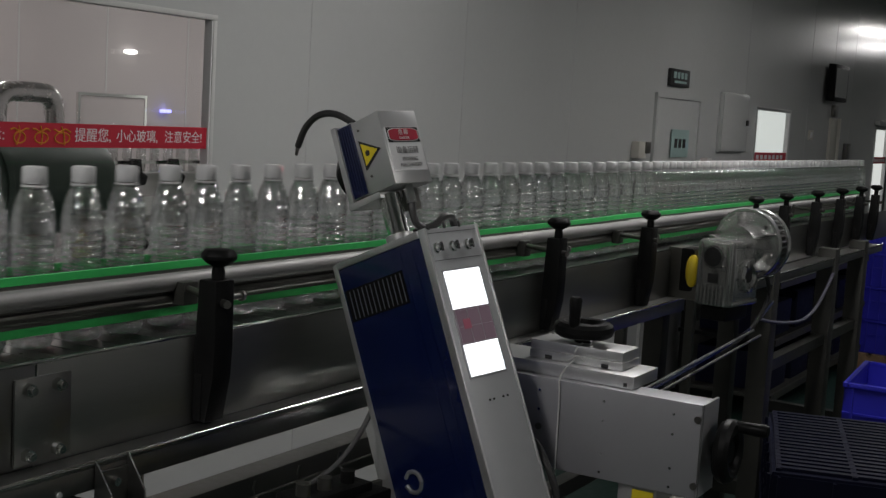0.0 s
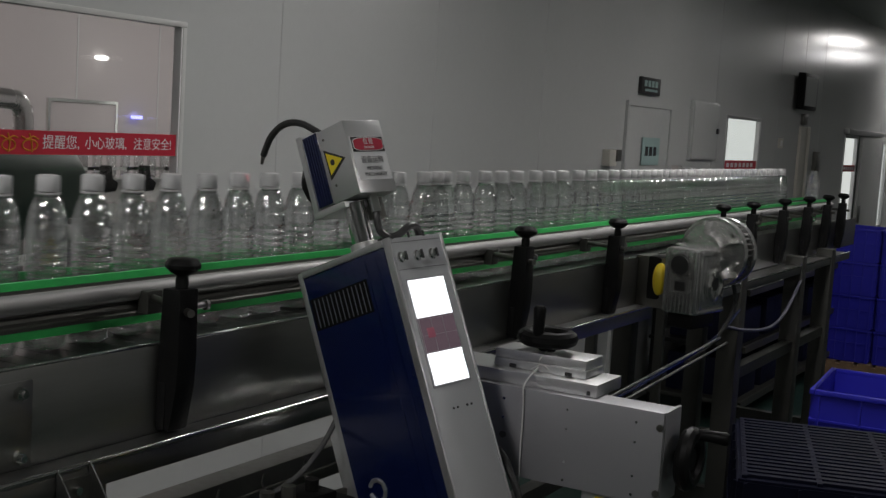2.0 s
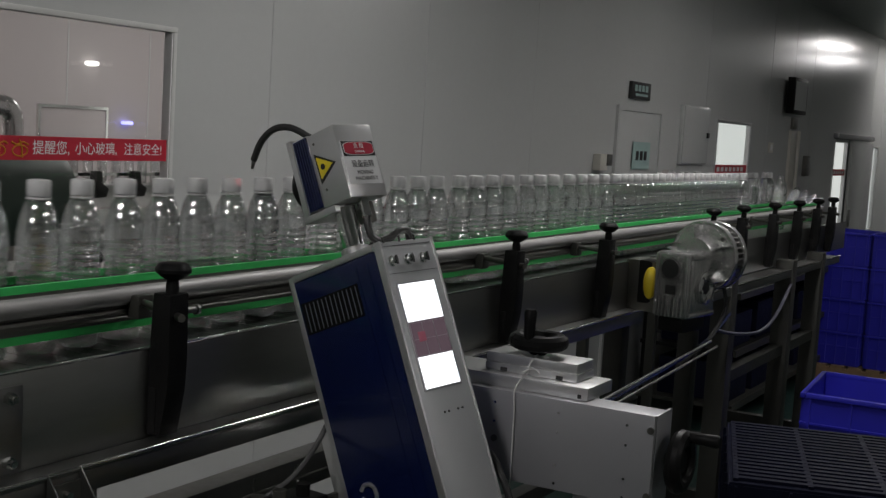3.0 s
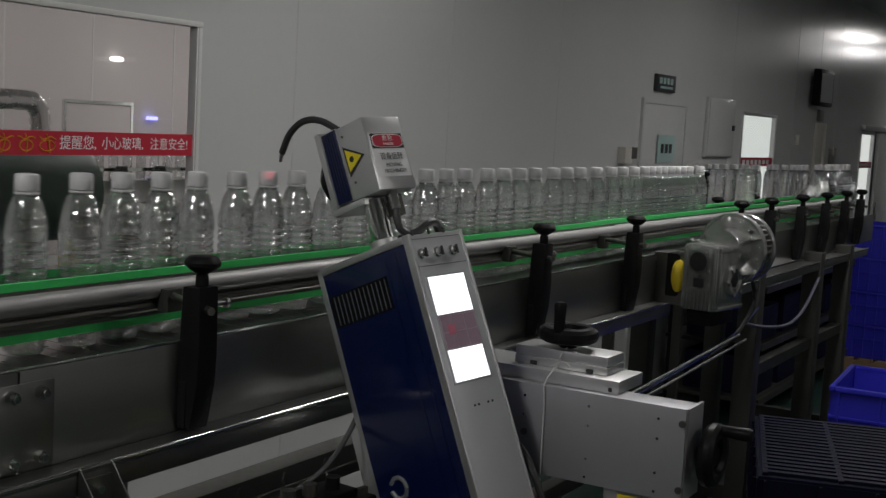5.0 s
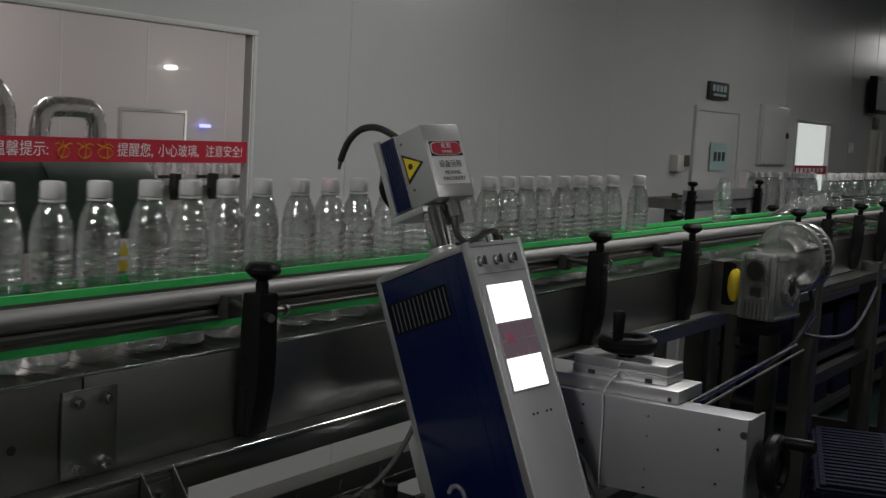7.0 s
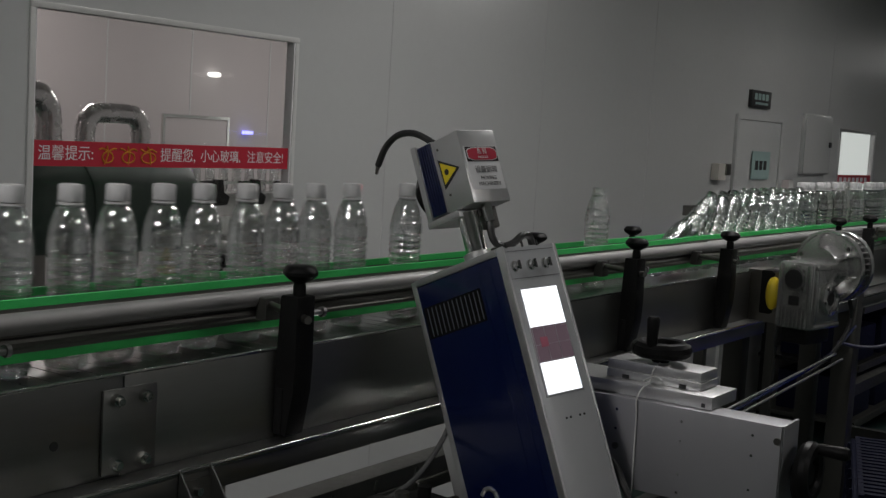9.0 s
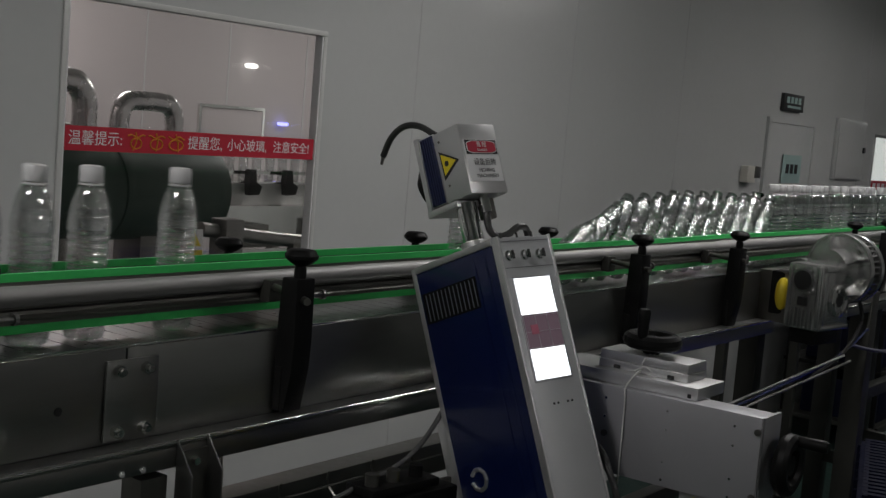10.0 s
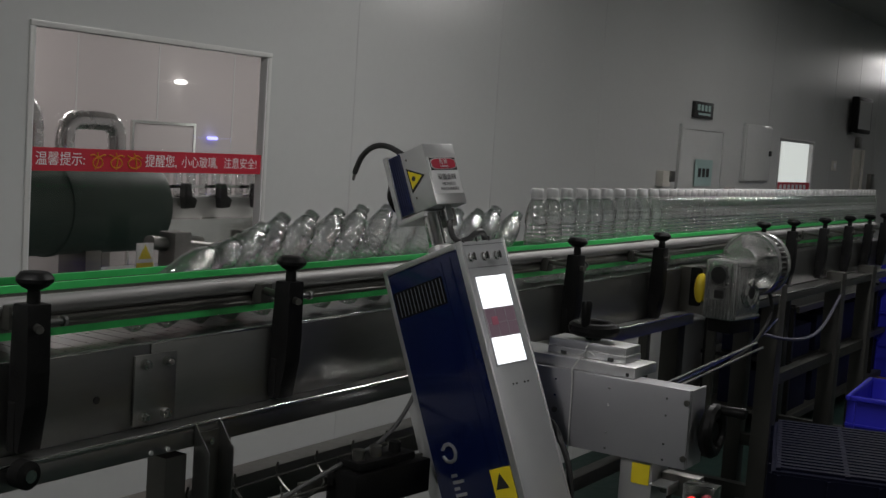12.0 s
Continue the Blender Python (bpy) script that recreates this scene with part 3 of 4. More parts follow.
for x in (1.902,):
    cl = part("hanger_bracket", prism([(0.85, 1.265), (0.85, 1.29), (0.884, 1.335), (0.884, 1.19), (0.85, 1.19)], 0.003, "x", 0.0008), STEEL, conv)
    cl.location.x = x
    c2 = part("hanger_bracket", prism([(0.85, 1.265), (0.85, 1.29), (0.884, 1.335), (0.884, 1.19), (0.85, 1.19)], 0.003, "x", 0.0008), STEEL, conv)
    c2.location.x = x + 0.055
    part("hanger_web", boxes((x, x + 0.055, 0.88, 0.884, 1.19, 1.318)), STEEL_DULL, conv)
    part("bolt", rod(bmesh.new(), (x + 0.028, 0.872, 1.302), (x + 0.028, 0.88, 1.302), 0.006, 6), STEEL_BRIGHT, conv)
    part("stem", boxes((x - 0.055, x - 0.01, 0.89, 0.93, 1.05, 1.285)), STEEL_DULL, conv)

# guide rails: a steel profile with a green strip along its top and its foot
rail_front = thing("guide_rail", "stainless guide rail with green plastic strips beside the bottles", "guide rail", "guide rails")
rail_rear = thing("guide_rail", "stainless guide rail with green plastic strips behind the bottles", "guide rail", "guide rails")


def rail_path(off, far):
    """The rail's line in plan: straight, then a jog to the slower belt."""
    return [(-8, YB + off), (3.75, YB + off), (4.0, YB + off + 0.012), (4.3, YB + off + far * 0.7), (4.6, YB + off + far), (5.2, YB + off + far), (6.9, YB + off + far)]


def ribbon(line, dy0, dy1, z0, z1):
    """A bar of one section swept along a line in plan."""
    bm = bmesh.new()
    rings = [[bm.verts.new((x, y + d, z)) for d, z in ((dy0, z0), (dy1, z0), (dy1, z1), (dy0, z1))] for x, y in line]
    for a, b in zip(rings, rings[1:]):
        for k in range(4):
            bm.faces.new((a[k], a[(k + 1) % 4], b[(k + 1) % 4], b[k]))
    bm.faces.new(rings[0])
    bm.faces.new(rings[-1][::-1])
    return bm


for rail, line, s in ((rail_front, rail_path(-0.036, 0.004), -1), (rail_rear, rail_path(0.036, 0.03), 1)):
    e = sorted((0.0, s * 0.007))
    part("strip", ribbon(line, *e, 1.539, 1.55), GREEN, rail, "bright green plastic strip")
    part("strip", ribbon(line, *e, 1.468, 1.48), GREEN, rail, "bright green plastic strip")
    e = sorted((s * 0.003, s * 0.009))
    part("profile", ribbon(line, *e, 1.4805, 1.5385), STEEL_DULL, rail)
    part("tube", tube([(x, y + s * 0.01, 1.52) for x, y in line], 0.0145, 14), RAIL, rail, "round steel rail")
    part("tube", tube([(x, y + s * 0.008, 1.494) for x, y in line], 0.0085, 10), STEEL_DULL, rail)


def guide_bracket():
    """A black clamp with a star knob that carries the rail on a steel pin."""
    g = thing("guide_bracket", "black plastic guide rail bracket with a star knob", "bracket", "guide rail brackets")
    out = [(-0.018, 0.117), (0.014, 0.117), (0.016, 0.02), (0.014, -0.025), (0.002, -0.092), (-0.024, -0.085), (-0.024, 0.0)]
    part("body", shift(prism(out, 0.04, "x", 0.003), Matrix.Rotation(math.pi, 4, "Z")), BLACK, g)
    part("foot", boxes((-0.022, 0.022, 0.005, 0.02, -0.09, -0.02), bevel=0.003), BLACK, g)
    part("stem", lathe([(0.0095, 0.117), (0.0095, 0.13), (0.0085, 0.134), (0.0085, 0.144)], 14), BLACK, g)
    bm = lathe([(0.01, 0.136), (0.0195, 0.141), (0.0265, 0.147), (0.027, 0.152), (0.0215, 0.1595), (0.018, 0.161), (0.006, 0.162)], 30)
    for v in bm.verts:
        f = 1 - 0.09 * (0.5 + 0.5 * math.cos(5 * math.atan2(v.co.y, v.co.x)))
        v.co.x, v.co.y = v.co.x * f, v.co.y * f
    part("knob", bm, BLACK, g)
    bm = rod(bmesh.new(), (-0.012, -0.03, 0.085), (0.055, 0.11, 0.085), 0.006, 12)
    part("pin", bm, STEEL_DULL, g, "steel rod")
    bm = rod(bmesh.new(), (0.026, 0.0, 0.088), (0.05, 0.0, 0.088), 0.005, 12)
    rod(bm, (0.05, 0, 0.088), (0.056, 0, 0.088), 0.008, 10)
    part("clamp_screw", bm, STEEL, g, "steel clamp screw")
    part("rail_clamp", boxes((0.04, 0.072, 0.102, 0.124, 0.06, 0.096), bevel=0.003), LEG, g)
    return g


GB = guide_bracket()
GB.matrix_basis = pose(2.147, 0.908, 1.4265)
for x in (-0.06, 0.49, 1.045, 1.6, 2.702, 3.262, 3.808):
    copy_thing(GB, pose(x, 0.908, 1.43 - 0.006 * max(0, x - 2.16)))
for x in (4.774, 5.13, 5.56, 5.95, 6.3, 6.6):
    copy_thing(GB, pose(x, 0.925, 1.43))
for x in (0.685, 1.235, 1.79, 2.345, 2.9, 3.45, 3.99, 4.6, 5.1, 5.6, 6.1):
    copy_thing(GB, pose(x, 1.275, 1.394, 0, 0, 180))

# slower belt beyond, on its own legs, and the turn to the wall
conv2 = thing("conveyor", "wider stainless feed conveyor on square legs", "conveyor")
part("side_plate", boxes((4.32, 7.05, FRONT + 0.02, FRONT + 0.024, 1.33, 1.46), bevel=0.001), STEEL, conv2)
part("side_plate", boxes((4.32, 7.05, REAR + 0.05, REAR + 0.054, 1.36, 1.46), bevel=0.001), STEEL_DULL, conv2)
part("beam", boxes((4.5, 6.6, 0.875, 0.949, 1.318, 1.324), (4.5, 6.6, 0.875, 0.881, 1.295, 1.318), bevel=0.001), STEEL, conv2, "folded lower edge of the side plate")
part("beam_edge", rod(bmesh.new(), (4.5, 0.876, 1.325), (6.6, 0.876, 1.325), 0.004, 10), STEEL_BRIGHT, conv2, "bright rounded steel edge")
part("bed", boxes((4.32, 7.05, FRONT + 0.026, REAR + 0.048, 1.38, 1.41)), STEEL_DULL, conv2)
part("chain", boxes((4.32, 7.05, YB - 0.1, YB + 0.14, ZC - 0.006, ZC)), CHAIN, conv2)
part("cross_bed", shift(boxes((-0.05, LANE - 0.08, -0.07, 0.07, -0.062, 0), bevel=0.003), Matrix.Rotation(math.atan2(DROP, LANE), 4, "Y"), Matrix.Rotation(HEAD, 4, "Z"), Matrix.Translation((XE, YB, ZC))), STEEL_DULL, conv2)
part("cross_bed", boxes((XW - 0.07, XW + 0.07, WALL - 0.06, 6.1, 1.255, ZC - DROP - 0.001), bevel=0.003), STEEL_DULL, conv2)
for x, y in ((4.87, 0.87), (5.7, 0.87), (6.22, 0.87), (4.87, 1.25), (5.7, 1.25), (6.22, 1.25)):
    part("leg", boxes((x, x + 0.07, y, y + 0.07, 0.0, 1.36), bevel=0.004), LEG, conv2)
for x in (4.87, 5.7, 6.22):
    part("cross_bar", boxes((x + 0.01, x + 0.05, 0.93, 1.25, 0.55, 0.6)), LEG, conv2)
part("stretcher", boxes((4.93, 6.23, 0.885, 0.925, 0.98, 1.02)), LEG, conv2)
for y in (3.0, 4.4, 5.6):
    for x in (XW - 0.06, XW + 0.01):
        part("leg", boxes((x, x + 0.05, y, y + 0.05, 0.0, 1.255)), STEEL_DULL, conv2)

spur = thing("conveyor", "short stainless conveyor spur parked in front of the wall", "conveyor")
part("side_plate", boxes((6.44, 7.6, 1.99, 1.994, 1.44, 1.548), bevel=0.001), PLATE, spur)
part("plate_edge", rod(bmesh.new(), (6.44, 1.985, 1.49), (7.6, 1.985, 1.49), 0.006, 10), STEEL_BRIGHT, spur, "bright rounded steel edge")
part("bed", boxes((6.44, 7.6, 1.995, 2.2, 1.45, 1.5)), STEEL_DULL, spur)
for x in (6.48, 7.5):
    part("leg", boxes((x, x + 0.05, 2.05, 2.1, 0, 1.45), bevel=0.003), LEG, spur)
for x in (6.5, 7.5):
    copy_thing(GB, pose(x, 1.968, 1.43))

rack = thing("storage_rack", "low black steel rack with dark shelves along the wall", "rack", m=pose(8.25, 1.8, 0))
for x in (0.0, 1.1, 2.2, 3.3):
    for y in (0.0, 0.55):
        part("post", boxes((x, x + 0.04, y, y + 0.04, 0, 0.9), bevel=0.003), BLACK, rack)
for z in (0.15, 0.5, 0.86):
    part("shelf", boxes((-0.01, 3.35, -0.01, 0.6, z, z + 0.025), bevel=0.003), BLACK if z > 0.2 else LEG, rack)
    part("shelf_rail", boxes((0.0, 3.34, -0.03, -0.011, z - 0.01, z + 0.03)), LEG, rack)
for k, x in enumerate((0.1, 0.65, 1.25, 1.8, 2.35, 2.9)):
    part("bin", boxes((x, x + 0.42, 0.03, 0.5, 0.526, 0.74 + 0.03 * (k % 3)), bevel=0.01), CRATE_DARK, rack, "dark plastic bin")
    part("bin", boxes((x, x + 0.42, 0.03, 0.5, 0.176, 0.42 - 0.03 * (k % 2)), bevel=0.01), CRATE_DARK, rack, "dark plastic bin")

# ---- gear motor ----
gm = thing("gear_motor", "cast aluminium worm gear motor with a black shaft bore", "motor", m=pose(4.06, 0.79, 1.42, 0, 0, -9))
part("gearbox", boxes((-0.065, 0.1, -0.06, 0.04, -0.095, 0.085), bevel=0.008), ALU_CAST, gm)
FX = Matrix.Rotation(-math.pi / 2, 4, "Y")
for y in (-0.057, 0.026):
    part("corner_post", boxes((-0.071, -0.0655, y, y + 0.012, -0.09, 0.08), bevel=0.002), ALU_CAST, gm)
part("face_plate", boxes((-0.07, -0.0655, -0.044, 0.025, 0.004, 0.078), bevel=0.002), ALU_CAST, gm)
part("bore", shift(rod(bmesh.new(), (0, 0, 0.0), (0, 0, 0.0125), 0.026, 28), FX, Matrix.Translation((-0.066, -0.0095, 0.04))), INK, gm, "black round bore cover")
part("bore_ring", shift(lathe([(0.0265, 0), (0.032, 0), (0.032, 0.0095), (0.0265, 0.0095)], 28), FX, Matrix.Translation((-0.066, -0.0095, 0.04))), ALU_CAST, gm)
for i in range(4):
    a = math.pi * (i + 0.5) / 2
    part("cover_screw", rod(bmesh.new(), (-0.0745, -0.0095 + 0.036 * math.cos(a), 0.04 + 0.036 * math.sin(a)), (-0.069, -0.0095 + 0.036 * math.cos(a), 0.04 + 0.036 * math.sin(a)), 0.0035, 6), STEEL_BRIGHT, gm)
part("name_plate", boxes((-0.068, -0.0655, -0.024, 0.006, -0.03, -0.006)), INK, gm)
for i in range(6):
    y = -0.04 + 0.0115 * i
    part("fin", boxes((-0.074, -0.0655, y, y + 0.004, -0.09, -0.036), bevel=0.001), ALU_CAST, gm)
part("side_rib", boxes((-0.055, 0.09, -0.067, -0.0605, 0.066, 0.08), bevel=0.002), ALU_CAST, gm)
part("side_rib", boxes((-0.055, 0.09, -0.067, -0.0605, -0.09, -0.078), bevel=0.002), ALU_CAST, gm)
part("side_rib", boxes((-0.055, -0.043, -0.066, -0.0605, -0.076, 0.064), bevel=0.002), ALU_CAST, gm)
side = Matrix.Rotation(math.pi / 2, 4, "X")
part("side_cover", shift(lathe([(0.046, 0.0605), (0.046, 0.068), (0.04, 0.071), (0.034, 0.071), (0.03, 0.066), (0.012, 0.066)], 32), side, Matrix.Translation((0.03, 0, -0.012))), ALU_CAST, gm)
part("shaft_hole", shift(lathe([(0.018, 0.06), (0.018, 0.0675)], 24), side, Matrix.Translation((0.03, 0, -0.012))), INK, gm, "dark shaft hole")
for i in range(6):
    a = math.pi * (i + 0.2) / 3
    part("bolt", rod(bmesh.new(), (0.03 + 0.039 * math.cos(a), -0.076, -0.012 + 0.039 * math.sin(a)), (0.03 + 0.039 * math.cos(a), -0.07, -0.012 + 0.039 * math.sin(a)), 0.005, 6), STEEL_BRIGHT, gm)
AX = Matrix.Rotation(math.pi / 2, 4, "Y")
OFF = Matrix.Translation((0, -0.02, 0.068))
part("hub", shift(lathe([(0.055, 0.03), (0.052, 0.06), (0.06, 0.088)], 32), AX, OFF), ALU_CAST, gm)
part("flange", shift(lathe([(0.06, 0.087), (0.09, 0.09), (0.092, 0.087), (0.099, 0.087), (0.1, 0.089), (0.1, 0.104), (0.097, 0.107), (0.045, 0.108)], 48), AX, OFF), ALU_CAST, gm)
for i in range(5):
    part("web", shift(boxes((0.04, 0.0905, -0.003, 0.003, 0.05, 0.09), bevel=0.001), Matrix.Rotation(2 * math.pi * (i - 0.1) / 5, 4, "X"), OFF), ALU_CAST, gm)
for i in range(6):
    a = math.pi * (i + 0.3) / 3
    part("flange_bolt", shift(rod(bmesh.new(), (0.079, 0.08 * math.cos(a), 0.08 * math.sin(a)), (0.0895, 0.08 * math.cos(a), 0.08 * math.sin(a)), 0.0065, 6), OFF), STEEL_BRIGHT, gm)
part("motor_barrel", shift(lathe([(0.07, 0.109), (0.07, 0.17), (0.06, 0.18)], 32), AX, OFF), LEG, gm)
for i in range(36):
    part("cooling_fin", shift(boxes((0.112, 0.152, -0.002, 0.002, 0.068, 0.092)), Matrix.Rotation(2 * math.pi * i / 36, 4, "X"), OFF), ALU_CAST, gm)
part("motor_flange", shift(lathe([(0.07, 0.153), (0.096, 0.154), (0.098, 0.157), (0.098, 0.166), (0.094, 0.17), (0.06, 0.172)], 48), AX, OFF), ALU_CAST, gm)
part("mount", boxes((-0.05, 0.05, 0.0405, 0.14, -0.09, 0.05)), STEEL_DULL, gm)
part("underside", boxes((-0.05, 0.08, -0.045, 0.03, -0.135, -0.096), bevel=0.004), BLACK, gm)
yc = thing("end_cap", "yellow plastic shaft cover beside the gear motor", "cover", m=pose(4.02, 0.856, 1.412))
part("cover", shift(lathe([(0.018, -0.012), (0.026, -0.006), (0.026, 0.016), (0.018, 0.026), (0.008, 0.03)], 24), FX, Matrix.Scale(1.7, 4, (0, 0, 1)), Matrix.Scale(0.7, 4, (0, 1, 0))), YELLOW_CAP, yc)
part("housing", boxes((0.0, 0.07, -0.03, 0.04, -0.06, 0.06), bevel=0.006), BLACK, yc)

# ---- laser marker ----
LASER = Matrix(((0.983, 0.1805, 0.0342, 2.355), (-0.1798, 0.9067, 0.3815, 0.697), (0.0378, -0.3811, 0.9237, 1.626), (0, 0, 0, 1)))
lm = thing("laser_marker", "blue and silver laser coding machine with a lit touch screen", "machine", m=LASER)
DL, DW, DD = -0.62, 0.12, 0.21
part("side_panel", boxes((0.0, 0.004, 0.012, DD - 0.012, DL, -0.01), bevel=0.001), BLUE, lm, "deep blue painted side panel")
part("side_panel", boxes((DW - 0.004, DW, 0.012, DD - 0.012, DL, -0.01), bevel=0.001), BLUE, lm, "deep blue painted side panel")
part("front_panel", boxes((0.0, DW, -0.002, 0.012, DL, 0.0), bevel=0.0025), ALU_PANEL, lm, "grey front panel")
part("back_panel", boxes((0.0, DW, DD - 0.012, DD, DL, 0.0), bevel=0.0025), ALU, lm)
part("top_panel", boxes((-0.002, DW + 0.002, 0.012, DD - 0.012, -0.01, 0.001), bevel=0.001), ALU, lm)
part("core", boxes((0.006, DW - 0.006, 0.013, DD - 0.013, DL, -0.012)), INK, lm)
for x in (-0.0015, DW - 0.003):
    part("edge_trim", boxes((x, x + 0.0045, -0.004, 0.009, DL, 0.0012), bevel=0.001), ALU, lm)
part("vent_recess", boxes((-0.0006, 0.001, 0.062, 0.194, -0.097, -0.046)), BLACK, lm, "black vent opening")
for i in range(13):
    y = 0.067 + 0.0097 * i
    part("vent_bar", boxes((-0.0014, 0.0005, y, y + 0.0016, -0.094, -0.049)), VENT, lm)
for y in (0.03, 0.055):
    part("groove", boxes((-0.0008, 0.001, y, y + 0.003, DL, -0.02)), BLUE, lm)
part("screen_bezel", boxes((0.0145, 0.1005, -0.0035, -0.001, -0.2325, -0.0655), bevel=0.0008), PLATE, lm)
part("screen_band", boxes((0.0165, 0.0985, -0.0041, -0.003, -0.18, -0.127)), DARK_SCREEN, lm, "dim band of the display")
part("screen", boxes((0.0165, 0.0975, -0.0045, -0.003, -0.126, -0.068)), SCREEN, lm, "white glowing screen field")
part("screen", boxes((0.018, 0.0965, -0.0045, -0.003, -0.229, -0.181)), SCREEN, lm, "white glowing screen field")
part("screen_key", boxes(*[(0.0175 + 0.0265 * i, 0.0179 + 0.0265 * i, -0.0046, -0.0036, -0.18, -0.127) for i in range(4)], *[(0.0168, 0.0982, -0.0048, -0.0036, -0.1543 - 0.025 * j, -0.154 - 0.025 * j) for j in (-1, 0, 1)]), ALU_PANEL, lm, "thin pale key lines")
part("screen_mark", boxes((0.03, 0.046, -0.0052, -0.0044, -0.158, -0.143), bevel=0.0003), DIM_RED, lm, "dim red symbol")
for a, b, c, d in ((0.05, 0.075, -0.075, -0.073), (0.045, 0.07, -0.082, -0.08), (0.05, 0.054, -0.192, -0.19), (0.06, 0.063, -0.192, -0.19), (0.093, 0.097, -0.222, -0.215)):
    part("screen_text", boxes((a, b, -0.0052, -0.0044, c, d)), FAINT, lm, "faint unreadable line")
part("seam", boxes((0.006, 0.114, -0.0026, -0.0018, -0.0503, -0.0497), (0.006, 0.114, -0.0026, -0.0018, -0.0078, -0.0072)), INK, lm)
for x in (0.017, 0.053, 0.087):
    b = part("button", shift(lathe([(0.0085, 0), (0.0085, 0.003), (0.0065, 0.005), (0.006, 0.01), (0.004, 0.012)], 24), Matrix.Rotation(math.pi / 2, 4, "X"), Matrix.Translation((x, -0.002, -0.031))), STEEL_BRIGHT, lm, "chrome push button")
    part("slot", boxes((x - 0.0022, x + 0.0022, -0.0148, -0.0138, -0.038, -0.024)), INK, b)
    part("hook", boxes((x - 0.009, x - 0.006, -0.004, -0.002, -0.002, 0.007)), INK, lm)
for x in (0.046, 0.0555, 0.0775, 0.0875):
    part("rivet", rod(bmesh.new(), (x, -0.0035, -0.268), (x, -0.001, -0.268), 0.0018, 8), INK, lm)
# firm mark on the side, as plain strokes
mk = bmesh.new()
for i in range(8):
    a0 = 2 * math.pi * i / 9 + 0.5
    a1 = a0 + 2 * math.pi / 9
    rod(mk, (-0.0004, 0.15 + 0.017 * math.cos(a0), -0.36 + 0.017 * math.sin(a0)), (-0.0004, 0.15 + 0.017 * math.cos(a1), -0.36 + 0.017 * math.sin(a1)), 0.0035, 6)
part("mark", mk, ALU, lm, "silver firm mark")
part("mark", boxes(*[(-0.0012, 0.0, 0.15 - 0.014 * (k % 2) - 0.006, 0.15 + 0.008, -0.405 - 0.012 * k, -0.399 - 0.012 * k) for k in range(6)]), ALU, lm, "silver unreadable print")
lb = part("warning_label", boxes((-0.0012, 0.0, 0.012, 0.062, -0.47, -0.405)), YELLOW, lm, "yellow warning label")
part("triangle", shift(prism([(-0.016, -0.012), (0.016, -0.012), (0, 0.016)], 0.001, "x"), Matrix.Translation((-0.0016, 0.04, -0.43))), INK, lb)

# scan head on its tube
HX0, HX1, HY0, HY1, HZ0, HZ1 = 0.0, 0.083, 0.029, 0.135, 0.081, 0.198
hd = part("head", boxes((HX0, HX1, HY0, HY0 + 0.06, HZ0, HZ1), (HX0, HX1, HY0 + 0.06, HY1 - 0.012, HZ0 + 0.002, HZ1 + 0.002), bevel=0.002), ALU, lm, "silver laser head")
part("head_side", boxes((-0.002, 0.0005, HY0 + 0.061, HY1 - 0.014, HZ0 + 0.003, HZ1), bevel=0.0006), BLUE, hd, "dark blue side strip")
for i in range(5):
    y = HY0 + 0.066 + 0.0055 * i
    part("rib", boxes((-0.0032, -0.0018, y, y + 0.002, HZ0 + 0.004, HZ1 - 0.002)), BLUE, hd)
part("end_plate", boxes((HX0 - 0.003, HX1 + 0.002, HY1 - 0.012, HY1, HZ0 - 0.003, HZ1 + 0.006), bevel=0.002), ALU, hd)
part("base_plate", boxes((HX0 - 0.003, HX1 - 0.01, HY0 + 0.035, HY1 + 0.002, HZ0 - 0.012, HZ0 - 0.001), bevel=0.002), ALU, hd)
part("lens_ring", shift(lathe([(0.028, 0), (0.034, 0.004), (0.034, 0.014), (0.026, 0.016)], 28), Matrix.Rotation(-math.pi / 2, 4, "X"), Matrix.Translation((0.035, HY1, 0.125))), BLACK, hd)
lab = part("label_plate", boxes((0.005, 0.078, HY0 - 0.001, HY0 + 0.0005, 0.101, 0.171)), WHITE, hd, "white danger label with red heading")
part("heading", boxes((0.007, 0.0765, HY0 - 0.0016, HY0 - 0.0008, 0.146, 0.17)), INK, lab)
ov = [(0.0418 + 0.0315 * max(-1, min(1, 1.25 * math.cos(2 * math.pi * k / 24))), 0.158 + 0.0095 * max(-1, min(1, 1.15 * math.sin(2 * math.pi * k / 24)))) for k in range(24)]
part("oval_edge", shift(prism([(0.0418 + (a - 0.0418) * 1.05, 0.158 + (b - 0.158) * 1.12) for a, b in ov], 0.0006), Matrix.Translation((0, HY0 - 0.0017, 0))), WHITE, lab)
part("oval", shift(prism(ov, 0.0008), Matrix.Translation((0, HY0 - 0.0021, 0))), RED_PRINT, lab)
for text, x, z, s, mt in (("危 险", 0.042, 0.1615, 0.0095, WHITE), ("DANGER", 0.042, 0.1525, 0.0055, WHITE), ("设备运转", 0.042, 0.132, 0.0125, INK), ("MOVING", 0.043, 0.1185, 0.0088, INK), ("MACHINERY", 0.043, 0.109, 0.0088, INK)):
    words("lettering", text, s, mt, lab, Matrix.Translation((x, HY0 - 0.0028, z)) @ FACE, 0.0002)
tri = part("warning_triangle", shift(prism([(0.041, 0.142), (0.083, 0.167), (0.081, 0.118)], 0.001, "x"), Matrix.Translation((-0.0006, 0, 0))), INK, hd)
part("triangle_face", shift(prism([(0.047, 0.1425), (0.0795, 0.161), (0.078, 0.125)], 0.001, "x"), Matrix.Translation((-0.001, 0, 0))), YELLOW, tri, "yellow warning face")
